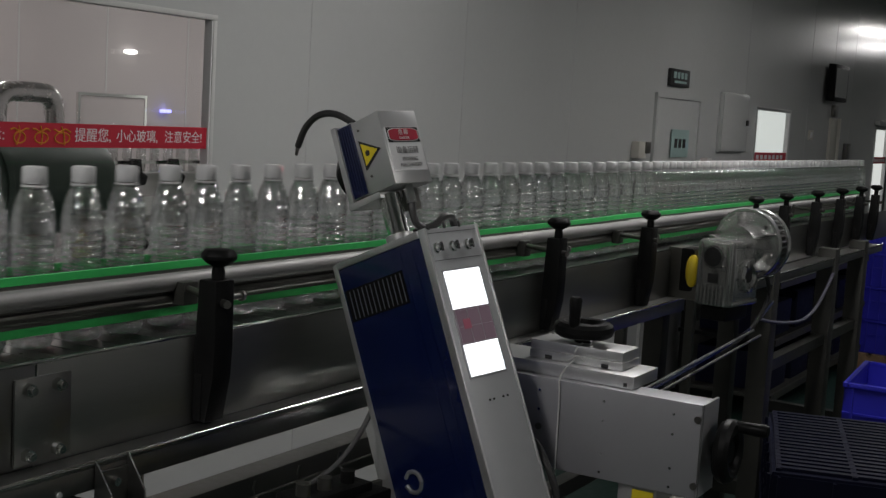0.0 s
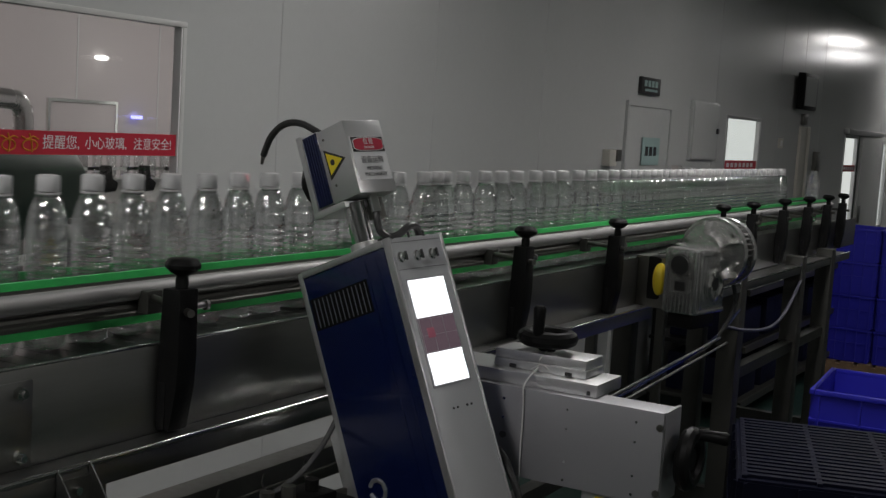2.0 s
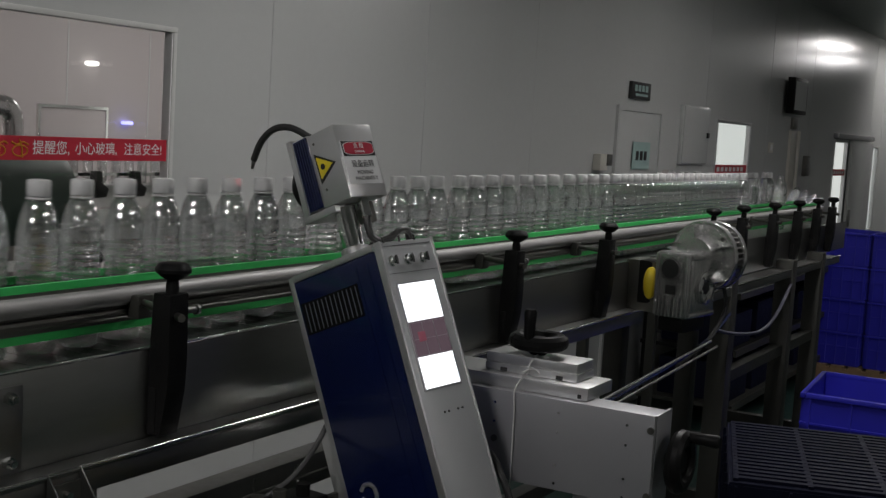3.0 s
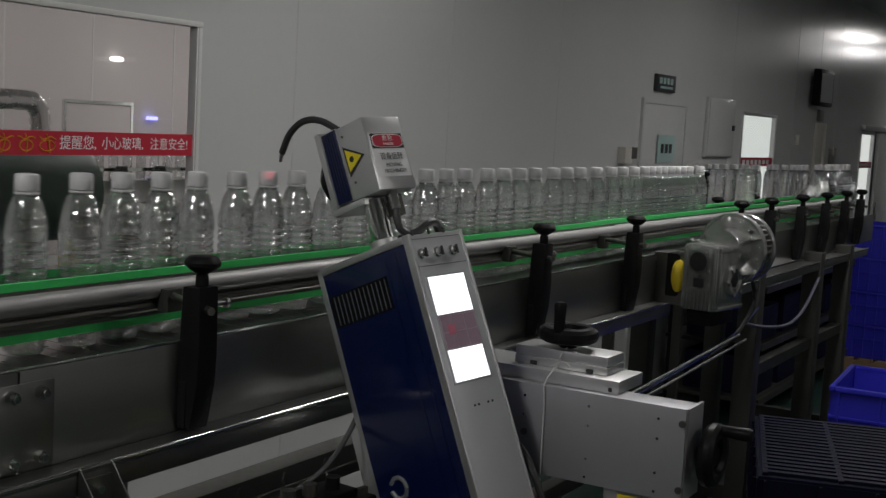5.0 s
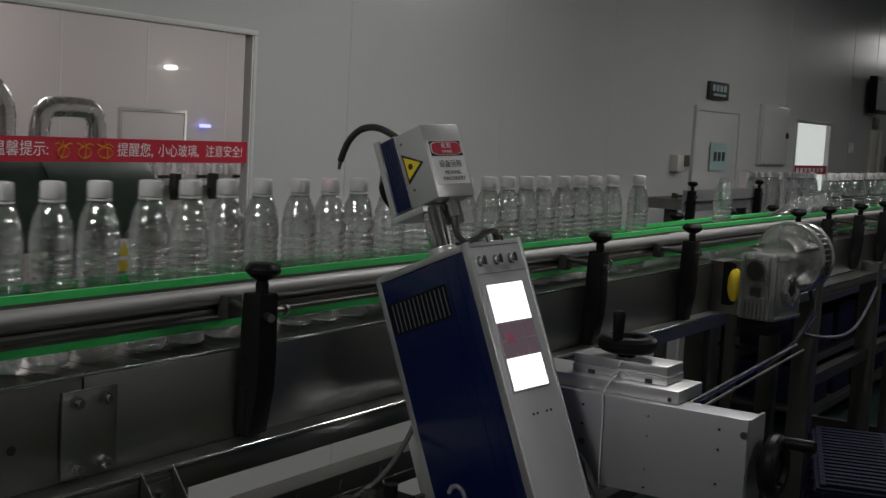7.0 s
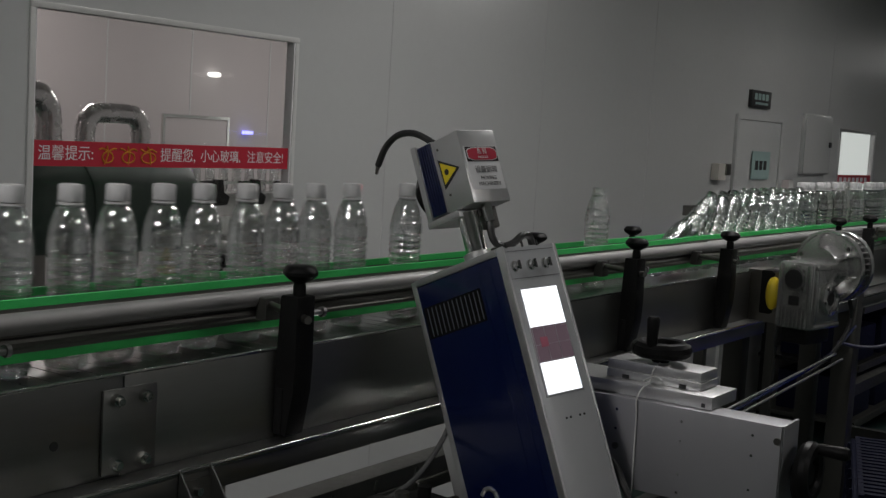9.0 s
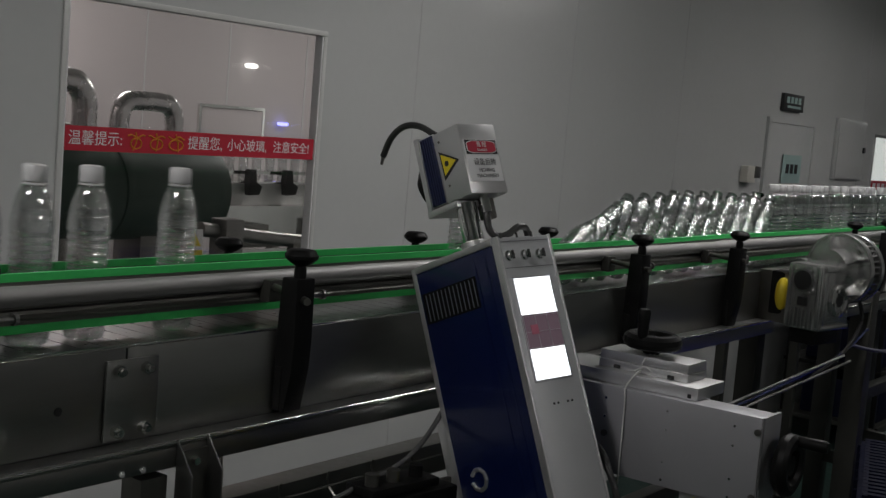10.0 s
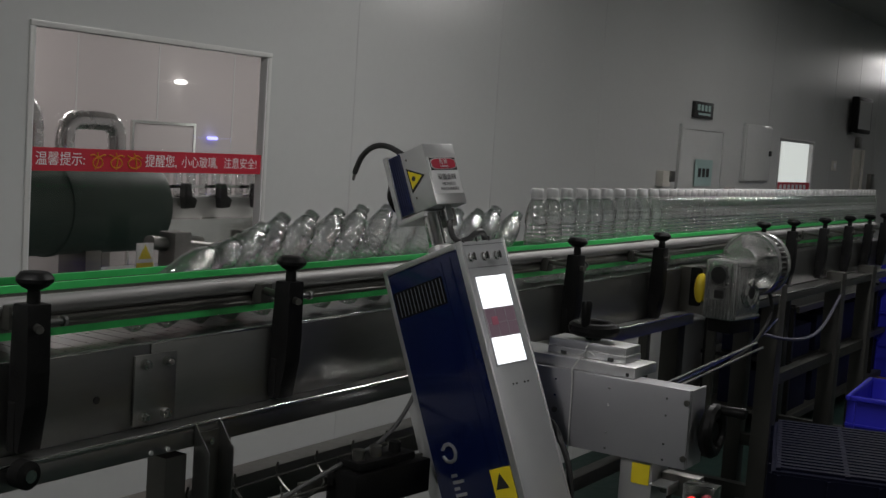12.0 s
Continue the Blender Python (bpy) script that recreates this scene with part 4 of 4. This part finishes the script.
part("triangle_star", shift(rod(bmesh.new(), (-0.0018, 0, 0), (-0.0008, 0, 0), 0.005, 8), Matrix.Translation((0, 0.069, 0.143))), INK, tri)
for y, z in ((0.078, 0.182), (0.074, 0.107)):
    part("screw", rod(bmesh.new(), (-0.001, y, z), (0.001, y, z), 0.0022, 10), STEEL_DULL, hd)
part("tube", rod(bmesh.new(), (0.022, 0.07, 0.0), (0.022, 0.07, 0.075), 0.017, 28), STEEL_BRIGHT, lm, "polished steel beam tube")
part("tube_collar", lathe([(0.022, 0), (0.022, 0.01), (0.017, 0.012)], 28), ALU, lm).location = (0.022, 0.07, 0)
part("connector", rod(bmesh.new(), (0.036, 0.04, 0.052), (0.036, 0.04, 0.082), 0.008, 16), STEEL_BRIGHT, lm)
part("connector", boxes((0.046, 0.068, 0.05, 0.07, 0.045, 0.08), bevel=0.003), STEEL_DULL, lm)
part("cable", tube([(0.036, 0.04, 0.056), (0.032, 0.04, 0.026), (0.04, 0.034, 0.01), (0.058, 0.026, 0.011), (0.08, 0.022, 0.021), (0.1, 0.026, 0.02), (0.114, 0.036, 0.006)], 0.006), RUBBER, lm, "black ribbed cable")
cab = part("cable", tube([(0.02, 0.1, 0.2), (0.014, 0.13, 0.228), (0.011, 0.165, 0.239), (0.011, 0.202, 0.231), (0.012, 0.232, 0.209)], 0.0056, 10), RUBBER, lm, "black air hose")
part("hose_tip", rod(bmesh.new(), (0.012, 0.231, 0.21), (0.0122, 0.241, 0.197), 0.004, 10, 0.0025), STEEL_DULL, cab)
part("hanging_loop", tube([(0.012, 0.146, 0.155), (0.006, 0.152, 0.13), (0.011, 0.147, 0.105)], 0.003), RUBBER, lm)
part("pillar", boxes((0.03, 0.09, DD - 0.002, DD + 0.05, DL, -0.25), bevel=0.003), ALU, lm)

aim = bpy.data.lights.new("aiming_beam", "SPOT")
aim.energy, aim.color, aim.spot_size, aim.spot_blend, aim.shadow_soft_size = 0.75, (1.0, 0.06, 0.1), radians(9), 0.6, 0.002
new("aiming_beam", aim).matrix_world = look(LASER @ Vector((0.035, 0.156, 0.125)), (2.497, YB, 1.696))

# ---- cross slide that carries the marker ----
SLIDE = Matrix(((0.012, 1, 0, 2.56), (-1, 0.012, 0, 0.316), (0, 0, 1, 1.36), (0, 0, 0, 1)))
cs = thing("cross_slide", "satin metal cross slide with black handwheels", "slide", m=SLIDE)
part("front_plate", boxes((-0.4, 0.0, 0, 0.008, -0.115, 0.03), bevel=0.0015), PLATE, cs)
part("housing", boxes((-0.4, -0.005, 0.0085, 0.075, -0.113, 0.026), bevel=0.002), PLATE, cs)
part("end_plate", boxes((-0.0045, 0.001, 0.009, 0.08, -0.115, 0.029), bevel=0.0015), PLATE, cs)
part("saddle", boxes((-0.4, -0.124, 0.035, 0.14, 0.0265, 0.047), bevel=0.0015), ALU, cs)
part("carriage", boxes((-0.32, -0.154, 0.06, 0.132, 0.0475, 0.0605), bevel=0.0015), ALU, cs)
part("carriage", boxes((-0.32, -0.156, 0.062, 0.132, 0.061, 0.077), bevel=0.0015), ALU, cs)
for x, z in ((-0.005, 0.007), (-0.004, -0.095), (-0.266, -0.05)):
    part("socket_screw", rod(bmesh.new(), (x, -0.003, z), (x, 0.001, z), 0.0055, 14), STEEL_DULL, cs)
for x in (-0.043, -0.157, -0.268):
    for z in (0.009, -0.022, -0.075, -0.104):
        part("dowel", rod(bmesh.new(), (x, -0.001, z), (x, 0.001, z), 0.0022, 8), STEEL_BRIGHT, cs)
for x, y, z in ((-0.291, 0.0585, 0.051), (-0.191, 0.0585, 0.051), (-0.141, 0.0335, 0.032)):
    part("slot", boxes((x, x + (0.012 if y > 0.05 else 0.006), y, y + 0.003, z - 0.003, z + 0.0035)), INK, cs)


def hand_wheel(at, turn, label):
    w = thing("hand_wheel", label, "handwheel", "handwheels", m=SLIDE @ Matrix.Translation(at) @ turn)
    bm = bmesh.new()
    ring = [(0.037 * math.cos(2 * math.pi * k / 24), 0.037 * math.sin(2 * math.pi * k / 24), 0.018) for k in range(25)]
    part("rim", tube(ring, 0.0135, 10, bm, 2), BLACK, w)
    part("hub", lathe([(0.014, -0.004), (0.016, 0.0), (0.018, 0.01), (0.016, 0.024)], 20), BLACK, w)
    part("spoke", boxes((-0.036, 0.036, -0.006, 0.006, 0.006, 0.012), (-0.006, 0.006, -0.036, 0.036, 0.0065, 0.0115)), BLACK, w)
    part("crank_handle", shift(lathe([(0.006, 0.02), (0.009, 0.03), (0.0095, 0.05), (0.0105, 0.07), (0.008, 0.075)], 16), Matrix.Translation((0.03, 0.026, 0))), BLACK, w)


hand_wheel((-0.239, 0.09, 0.083), Matrix.Rotation(4.0, 4, "Z"), "black plastic handwheel with an upright crank handle")
hand_wheel((0.008, 0.06, -0.048), Matrix.Rotation(math.pi / 2, 4, "Y") @ Matrix.Rotation(2.2, 4, "Z"), "black plastic handwheel with a sideways crank handle")
part("shaft", rod(bmesh.new(), (-0.002, 0.06, -0.048), (0.006, 0.06, -0.048), 0.009), STEEL_BRIGHT, cs)
part("shaft", rod(bmesh.new(), (-0.239, 0.09, 0.075), (-0.239, 0.09, 0.08), 0.012), STEEL_BRIGHT, cs)
st = thing("string", "white string tied round the cross slide", "string", m=SLIDE)
part("cord", tube([(-0.233, 0.075, 0.08), (-0.236, 0.057, 0.07), (-0.238, 0.054, 0.053), (-0.236, 0.031, 0.05), (-0.234, -0.003, 0.033), (-0.232, -0.004, 0.0), (-0.231, -0.004, -0.12), (-0.229, -0.002, -0.3)], 0.0014), STRING, st)
part("knot", tube([(-0.25, 0.055, 0.05), (-0.24, 0.05, 0.056), (-0.228, 0.05, 0.062), (-0.218, 0.055, 0.054)], 0.0015), STRING, st)
stand = thing("marker_stand", "aluminium profile stand under the cross slide", "stand", m=pose(2.61, 0.405, 0))
part("post", boxes((-0.04, 0.04, -0.025, 0.04, 0.03, 1.244), bevel=0.003), ALU, stand)
part("foot", boxes((-0.3, 0.3, -0.05, 0.05, 0.0, 0.03), (-0.05, 0.05, -0.3, 0.3, 0.001, 0.029), bevel=0.003), ALU, stand)
part("arm", boxes((0.0, 0.03, -0.1, -0.026, 1.18, 1.22), bevel=0.003), STEEL_DULL, stand)
part("label", boxes((-0.0425, -0.0405, -0.02, 0.015, 1.2, 1.238)), YELLOW, stand, "yellow label")

bb = thing("terminal_block", "black terminal block with cable glands below the conveyor", "electrical box", m=pose(2.25, 0.76, 1.215, 0, 0, -6))
part("body", boxes((-0.1, 0.1, -0.03, 0.04, -0.05, 0.012), bevel=0.004), BLACK, bb)
part("step", boxes((-0.085, 0.06, -0.025, 0.035, 0.016, 0.03), bevel=0.003), BLACK, bb)
for x in (-0.065, -0.02, 0.03):
    part("gland", rod(bmesh.new(), (x, 0.0, 0.03), (x, 0.0, 0.048), 0.011, 12), STEEL_DULL if x < 0 else BLACK, bb)
part("rail", boxes((-0.16, 0.32, 0.042, 0.05, -0.03, -0.005)), STEEL_DULL, bb)
gc = thing("cable", "slack grey cable hanging below the conveyor", "cable")
part("cable", tube([(2.47, 0.84, 1.36), (2.393, 0.8, 1.318), (2.299, 0.79, 1.262), (2.174, 0.79, 1.237), (2.0, 0.79, 1.205), (1.8, 0.8, 1.15), (1.7, 0.86, 1.05)], 0.0042), DIM_GREY, gc)
wt = thing("wire_tray", "thin steel wire cable tray below the conveyor", "cable tray")
for y, z in ((0.8, 1.2), (0.9, 1.2), (0.85, 1.17)):
    part("wire", rod(bmesh.new(), (0.6, y, z), (3.4, y, z), 0.0025, 8), STEEL_DULL, wt)
for x in np.arange(0.7, 3.4, 0.11):
    part("wire", tube([(x, 0.8, 1.225), (x, 0.8, 1.2), (x, 0.85, 1.17), (x, 0.9, 1.2), (x, 0.9, 1.225)], 0.0022, 6, None, 3), STEEL_DULL, wt)
for x in (0.9, 2.0, 3.1):
    part("hanger", boxes((x, x + 0.004, 0.9, 0.906, 1.2, 1.297)), STEEL_DULL, wt)
rw = thing("roller", "black rubber roller on the lower beam", "roller", m=pose(1.562, 0.868, 1.322))
part("tyre", shift(lathe([(0.014, -0.012), (0.02, -0.01), (0.02, 0.01), (0.014, 0.012)], 24), Matrix.Rotation(math.pi / 2, 4, "X")), BLACK, rw)
part("hub", shift(lathe([(0.009, -0.016), (0.009, 0.016)], 16), Matrix.Rotation(math.pi / 2, 4, "X")), STEEL_BRIGHT, rw)
br = thing("lamp_bracket", "aluminium angle bracket below the cross slide", "bracket", m=pose(2.56, 0.346, 1.204))
part("angle", boxes((0.0, 0.1, 0.0005, 0.034, 0.0, 0.003), (0.0, 0.1, -0.003, 0.0, -0.012, 0.006), bevel=0.0008), ALU, br)
sw = thing("push_button", "red lit push button under the slide bracket", "button", m=pose(2.57, 0.29, 1.19))
part("body", boxes((0.0, 0.04, -0.03, 0.03, -0.02, 0.03), bevel=0.004), STEEL_BRIGHT, sw)
part("lens", shift(lathe([(0.008, 0), (0.008, 0.006), (0.005, 0.009)], 20), Matrix.Rotation(-math.pi / 2, 4, "Y"), Matrix.Translation((0.0, 0.012, 0.0))), RED_LAMP, sw, "glowing red lens")
part("knob", shift(lathe([(0.009, 0), (0.009, 0.01), (0.006, 0.012)], 20), Matrix.Rotation(-math.pi / 2, 4, "Y"), Matrix.Translation((0.0, -0.018, 0.008))), RED_PRINT, sw, "red knob")
for k in range(2):
    tw = thing("tie_rod", "thin steel rod running along below the conveyor", "rod", "tie rods")
    part("rod", rod(bmesh.new(), (2.9, 0.7 - 0.02 * k, 1.205 - 0.012 * k), (4.2, 0.73 - 0.02 * k, 1.243 - 0.012 * k), 0.0035, 10), STEEL if k == 0 else STEEL_DULL, tw)
hose = thing("air_hose", "blue air hose along the rods", "hose")
part("hose", tube([(3.0, 0.72, 1.19), (3.6, 0.73, 1.205), (4.2, 0.75, 1.235), (4.62, 0.8, 1.27)], 0.004), BLUE, hose)
hc = thing("cable", "dark grey-blue cable sagging between the legs", "cable")
part("cable", tube([(4.7, 0.87, 1.2), (4.93, 0.86, 1.16), (5.2, 0.85, 1.14), (5.45, 0.86, 1.17), (5.72, 0.875, 1.27)], 0.006), DIM_CABLE, hc)
mc = thing("cable", "black motor cable hanging from the gear motor", "cable")
part("cable", tube([(4.28, 0.74, 1.42), (4.32, 0.73, 1.33), (4.25, 0.75, 1.24), (4.15, 0.8, 1.17)], 0.006), RUBBER, mc)
sc = thing("cable", "black cable looping out behind the laser marker", "cable")
part("cable", tube([(2.5, 0.56, 1.3), (2.48, 0.53, 1.28), (2.48, 0.5, 1.2), (2.5, 0.5, 1.0)], 0.006), RUBBER, sc)

# ---- crates ----


def crate(name, label, l, w, h, mat, m, group=""):
    """A plastic crate with ribbed walls, a rim and cut grips."""
    c = thing(name, label, "crate", group, m)
    t = 0.006
    part("floor", boxes((-l / 2, l / 2, -w / 2, w / 2, 0, 0.008)), mat, c)
    for s in (-1, 1):
        part("long_wall", boxes((-l / 2, l / 2, s * w / 2 - t / 2, s * w / 2 + t / 2, 0.008, h)), mat, c)
        part("short_wall", boxes((s * l / 2 - t / 2, s * l / 2 + t / 2, -w / 2 + t / 2, w / 2 - t / 2, 0.008, h)), mat, c)
        part("rim", boxes((-l / 2 - 0.012, l / 2 + 0.012, s * (w / 2 + 0.005) - 0.009, s * (w / 2 + 0.005) + 0.009, h - 0.018, h), bevel=0.003), mat, c)
        part("rim", boxes((s * (l / 2 + 0.005) - 0.009, s * (l / 2 + 0.005) + 0.009, -w / 2 + 0.006, w / 2 - 0.006, h - 0.0175, h - 0.0005), bevel=0.003), mat, c)
        ribs = [(x - 0.004, x + 0.004, s * (w / 2 + 0.003), s * (w / 2 + 0.012), 0.01, h - 0.02) if s > 0 else (x - 0.004, x + 0.004, -w / 2 - 0.012, -w / 2 - 0.003, 0.01, h - 0.02) for x in np.linspace(-l / 2 + 0.02, l / 2 - 0.02, 7)]
        for r in ribs:
            part("rib", boxes(r), mat, c)
        ribs = [(s * l / 2 + 0.003, s * l / 2 + 0.012, y - 0.004, y + 0.004, 0.01, h - 0.02) if s > 0 else (-l / 2 - 0.012, -l / 2 - 0.003, y - 0.004, y + 0.004, 0.01, h - 0.02) for y in np.linspace(-w / 2 + 0.02, w / 2 - 0.02, 5)]
        for r in ribs:
            part("rib", boxes(r), mat, c)
        part("band", boxes((-l / 2 - 0.01, l / 2 + 0.01, min(s * w / 2, s * (w / 2 + 0.01)), max(s * w / 2, s * (w / 2 + 0.01)), h * 0.55, h * 0.58)), mat, c)
        part("band", boxes((min(s * l / 2, s * (l / 2 + 0.01)), max(s * l / 2, s * (l / 2 + 0.01)), -w / 2, w / 2, h * 0.55, h * 0.58)), mat, c)
    return c


crate("crate", "bright blue plastic crate on a stack of dark crates", 0.48, 0.6, 0.25, CRATE, pose(5.44, 0.385, 0.6965, 0, 0, 4), "blue crates")
for k in range(3):
    crate("crate", "dark blue plastic crate stacked under a bright blue one", 0.6, 0.64, 0.23, CRATE_DARK, pose(5.46, 0.38, 0.232 * k, 0, 0, 4), "dark stacked crates")


def slotted_base(z, m):
    c = crate("crate", "upturned dark blue plastic crate with a slotted base", 0.72, 0.62, 0.216, CRATE_DARK, m @ pose(0, 0, z + 0.2185, 180), "dark upturned crates")
    for x in np.arange(-0.34, 0.35, 0.04):
        part("slat", boxes((x, x + 0.022, -0.3, 0.3, -0.01, -0.001)), CRATE_DARK, c)
    for y in (-0.3, -0.1, 0.1, 0.285):
        part("slat", boxes((-0.35, 0.35, y, y + 0.015, -0.0095, -0.001)), CRATE_DARK, c)


for k in range(4):
    slotted_base(0.005 + 0.2195 * k, pose(4.52, 0.42, 0, 0, 0, 17))
pal = thing("pallet", "worn wooden pallet under the crate stacks", "pallet", m=pose(11.5, 1.5, 0))
for y in np.arange(-0.6, 0.6, 0.135):
    part("deck_board", boxes((-0.85, 0.85, y, y + 0.1, 0.1, 0.12)), WOOD, pal)
for x in (-0.85, -0.05, 0.75):
    part("runner", boxes((x, x + 0.1, -0.6, 0.6, 0.0, 0.1)), WOOD, pal)
for i in range(3):
    for k in range(4):
        crate("crate", "blue plastic crate in a tall stack on a pallet", 0.5, 0.36, 0.262, CRATE, pose(10.95, 1.66 - 0.4 * i, 0.121 + 0.264 * k), "stacked blue crates")

# ---- bottles ----
BR = 0.03
PROF = [(0.012, 0.004), (0.022, 0.0), (0.0275, 0.003), (0.0298, 0.012)]
for k in range(12):
    z = 0.018 + 0.0115 * k
    PROF += [(0.0299, z), (0.03, z + 0.0035), (0.0286, z + 0.0065), (0.0281, z + 0.008), (0.0287, z + 0.0098)]
PROF += [(0.0299, 0.157), (0.0301, 0.161), (0.03, 0.168), (0.0294, 0.175), (0.0296, 0.177), (0.0287, 0.179), (0.0271, 0.189), (0.0274, 0.191), (0.0262, 0.193), (0.0243, 0.202), (0.0215, 0.211), (0.0182, 0.218), (0.016, 0.22)]
NECK = [(0.0152, 0.222), (0.0178, 0.2225), (0.0178, 0.2233), (0.0152, 0.2236)]


def moulded(bm):
    """Presses feet into the base and shallow panels into the ribs."""
    for v in bm.verts:
        a, z = math.atan2(v.co.y, v.co.x), v.co.z
        if z < 0.016:
            k = 1 - 0.09 * max(0.0, math.cos(5 * a)) * (0.4 + z / 0.016)
        elif z < 0.156:
            k = 1 - 0.012 * max(0.0, math.cos(6 * a))
        else:
            k = 1 - 0.01 * max(0.0, math.cos(6 * a)) * (z < 0.19)
        v.co.x, v.co.y = v.co.x * k, v.co.y * k
    return bm


def bottle(full):
    b = thing("bottle", "clear ribbed plastic water bottle with a white screw cap" if full else "clear ribbed plastic bottle with no cap", "bottle", "capped bottles on the line" if full else "uncapped bottles on the line")
    if full:
        part("body", moulded(lathe(PROF + NECK, 36)), WATER_BOTTLE, b, smooth=1.2)
        bm = lathe([(0.016, 0.2275), (0.0168, 0.229), (0.0168, 0.248), (0.0155, 0.2505), (0.011, 0.2515)], 28)
        part("cap", bm, CAP, b, "ribbed white screw cap")
        part("cap_ring", lathe([(0.0166, 0.2235), (0.0172, 0.2235), (0.0172, 0.2262), (0.0166, 0.2262)], 28), CAP, b)
    else:
        part("body", moulded(lathe(PROF + NECK + [(0.0145, 0.226), (0.0145, 0.24)], 36)), EMPTY_BOTTLE, b, smooth=1.2)
    return b


def on_line(s):
    """The place of the point s metres along the line, upstream of zero: straight, then a bend to the wall."""
    if s < XE:
        return s, YB, 0.0
    if s < XE + LANE:
        return XE + (s - XE) * math.cos(HEAD), YB + (s - XE) * math.sin(HEAD), -DROP * (s - XE) / LANE
    return XW, WALL + s - XE - LANE, -DROP


V, VUP, PITCH = 0.6, 0.425, 0.0857


def along(t, arrive, vup):
    return XT - V * (t - arrive) if t > arrive else XT + vup * (arrive - t)


def bottle_rows(arrive, vup, tilt=0.0, turn=0.0, first=None, early=0.0):
    """Rows for walk() of a bottle that reaches the faster belt at a given second."""
    times = {0.0, 0.1, 11.9, 12.0}
    if first is not None:
        times |= {6.7 + 0.3 * k for k in range(18)}
    times |= {min(11.9, max(0.1, arrive + d)) for d in (-0.1, 0.0, 0.1)}
    for far in (XE, XE + LANE):
        bend = arrive - (far - XT) / vup
        times |= {min(11.9, max(0.1, bend + d)) for d in (-0.15, 0.0, 0.15)}
    keep = []
    for t in sorted(times):
        if not keep or t - keep[-1] > 0.05:
            keep.append(t)
    out = []
    for t in keep:
        x, y, dz = on_line(along(t, arrive, vup))
        f = min(1.0, max(0.0, (t - 9.0) / 2.4))
        lean = tilt if first is None else first + (tilt - first) * f * f * (3 - 2 * f)
        g = min(1.0, max(0.0, (t - 7.0) / 2.0))
        if first is not None and g < 1:
            lean = early + (first - early) * g * g * (3 - 2 * g)
        out.append((t, pose(x, y, ZC + dz + 0.001 + BR * math.sin(radians(lean)), 0, lean, 0) @ pose(0, 0, 0, 0, 0, turn)))
    return out


rng = random.Random(7)
FULL, EMPTY = bottle(True), bottle(False)
MOVES = []


def add_bottle(src, *args):
    rows = bottle_rows(*args)
    ob = src if not MOVES or src not in [m[0] for m in MOVES] else copy_thing(src, rows[0][1])
    MOVES.append((ob, rows))


for k in range(14):
    copy_thing(EMPTY, pose(5.55 + 0.115 * k, 5.18, 1.346, 0, 0, 40 * k))
T0, DT = 6.34, PITCH / V
for n in range(74):
    late = (0.035 if n == 0 else 0.045 if n == 2 else 0.03 if n < 14 else 0.0) + rng.uniform(-0.006, 0.006)
    if n == 1:
        continue
    add_bottle(FULL, T0 - n * DT + late, VUP, 0.0, rng.uniform(0, 360))
for n in range(58):
    add_bottle(FULL, 10.52 + n * DT + rng.uniform(-0.005, 0.005), VUP, 0.0, rng.uniform(0, 360))
add_bottle(EMPTY, 7.64, VUP, 0.0, 20)
TILTS = ((62, 60), (56, 52), (50, 42), (45, 33), (42, 31), (39, 28), (38, 26), (38, 25), (39, 24), (40, 24), (41, 24), (42, 25), (43, 26), (45, 27))
for k, (tilt, first) in enumerate(TILTS):
    jig = rng.uniform(-3, 3)
    add_bottle(EMPTY, 8.07 + 0.1525 * k + (0.07, 0.04, 0.02)[k] if k < 3 else 8.07 + 0.1525 * k, 0.55, tilt + jig, rng.uniform(0, 360), first + jig, max(first, 50 + 20 * ((k - 7) / 7) ** 2) + jig)


def motions():
    for ob, rows in MOVES:
        walk(ob, rows)


motions()
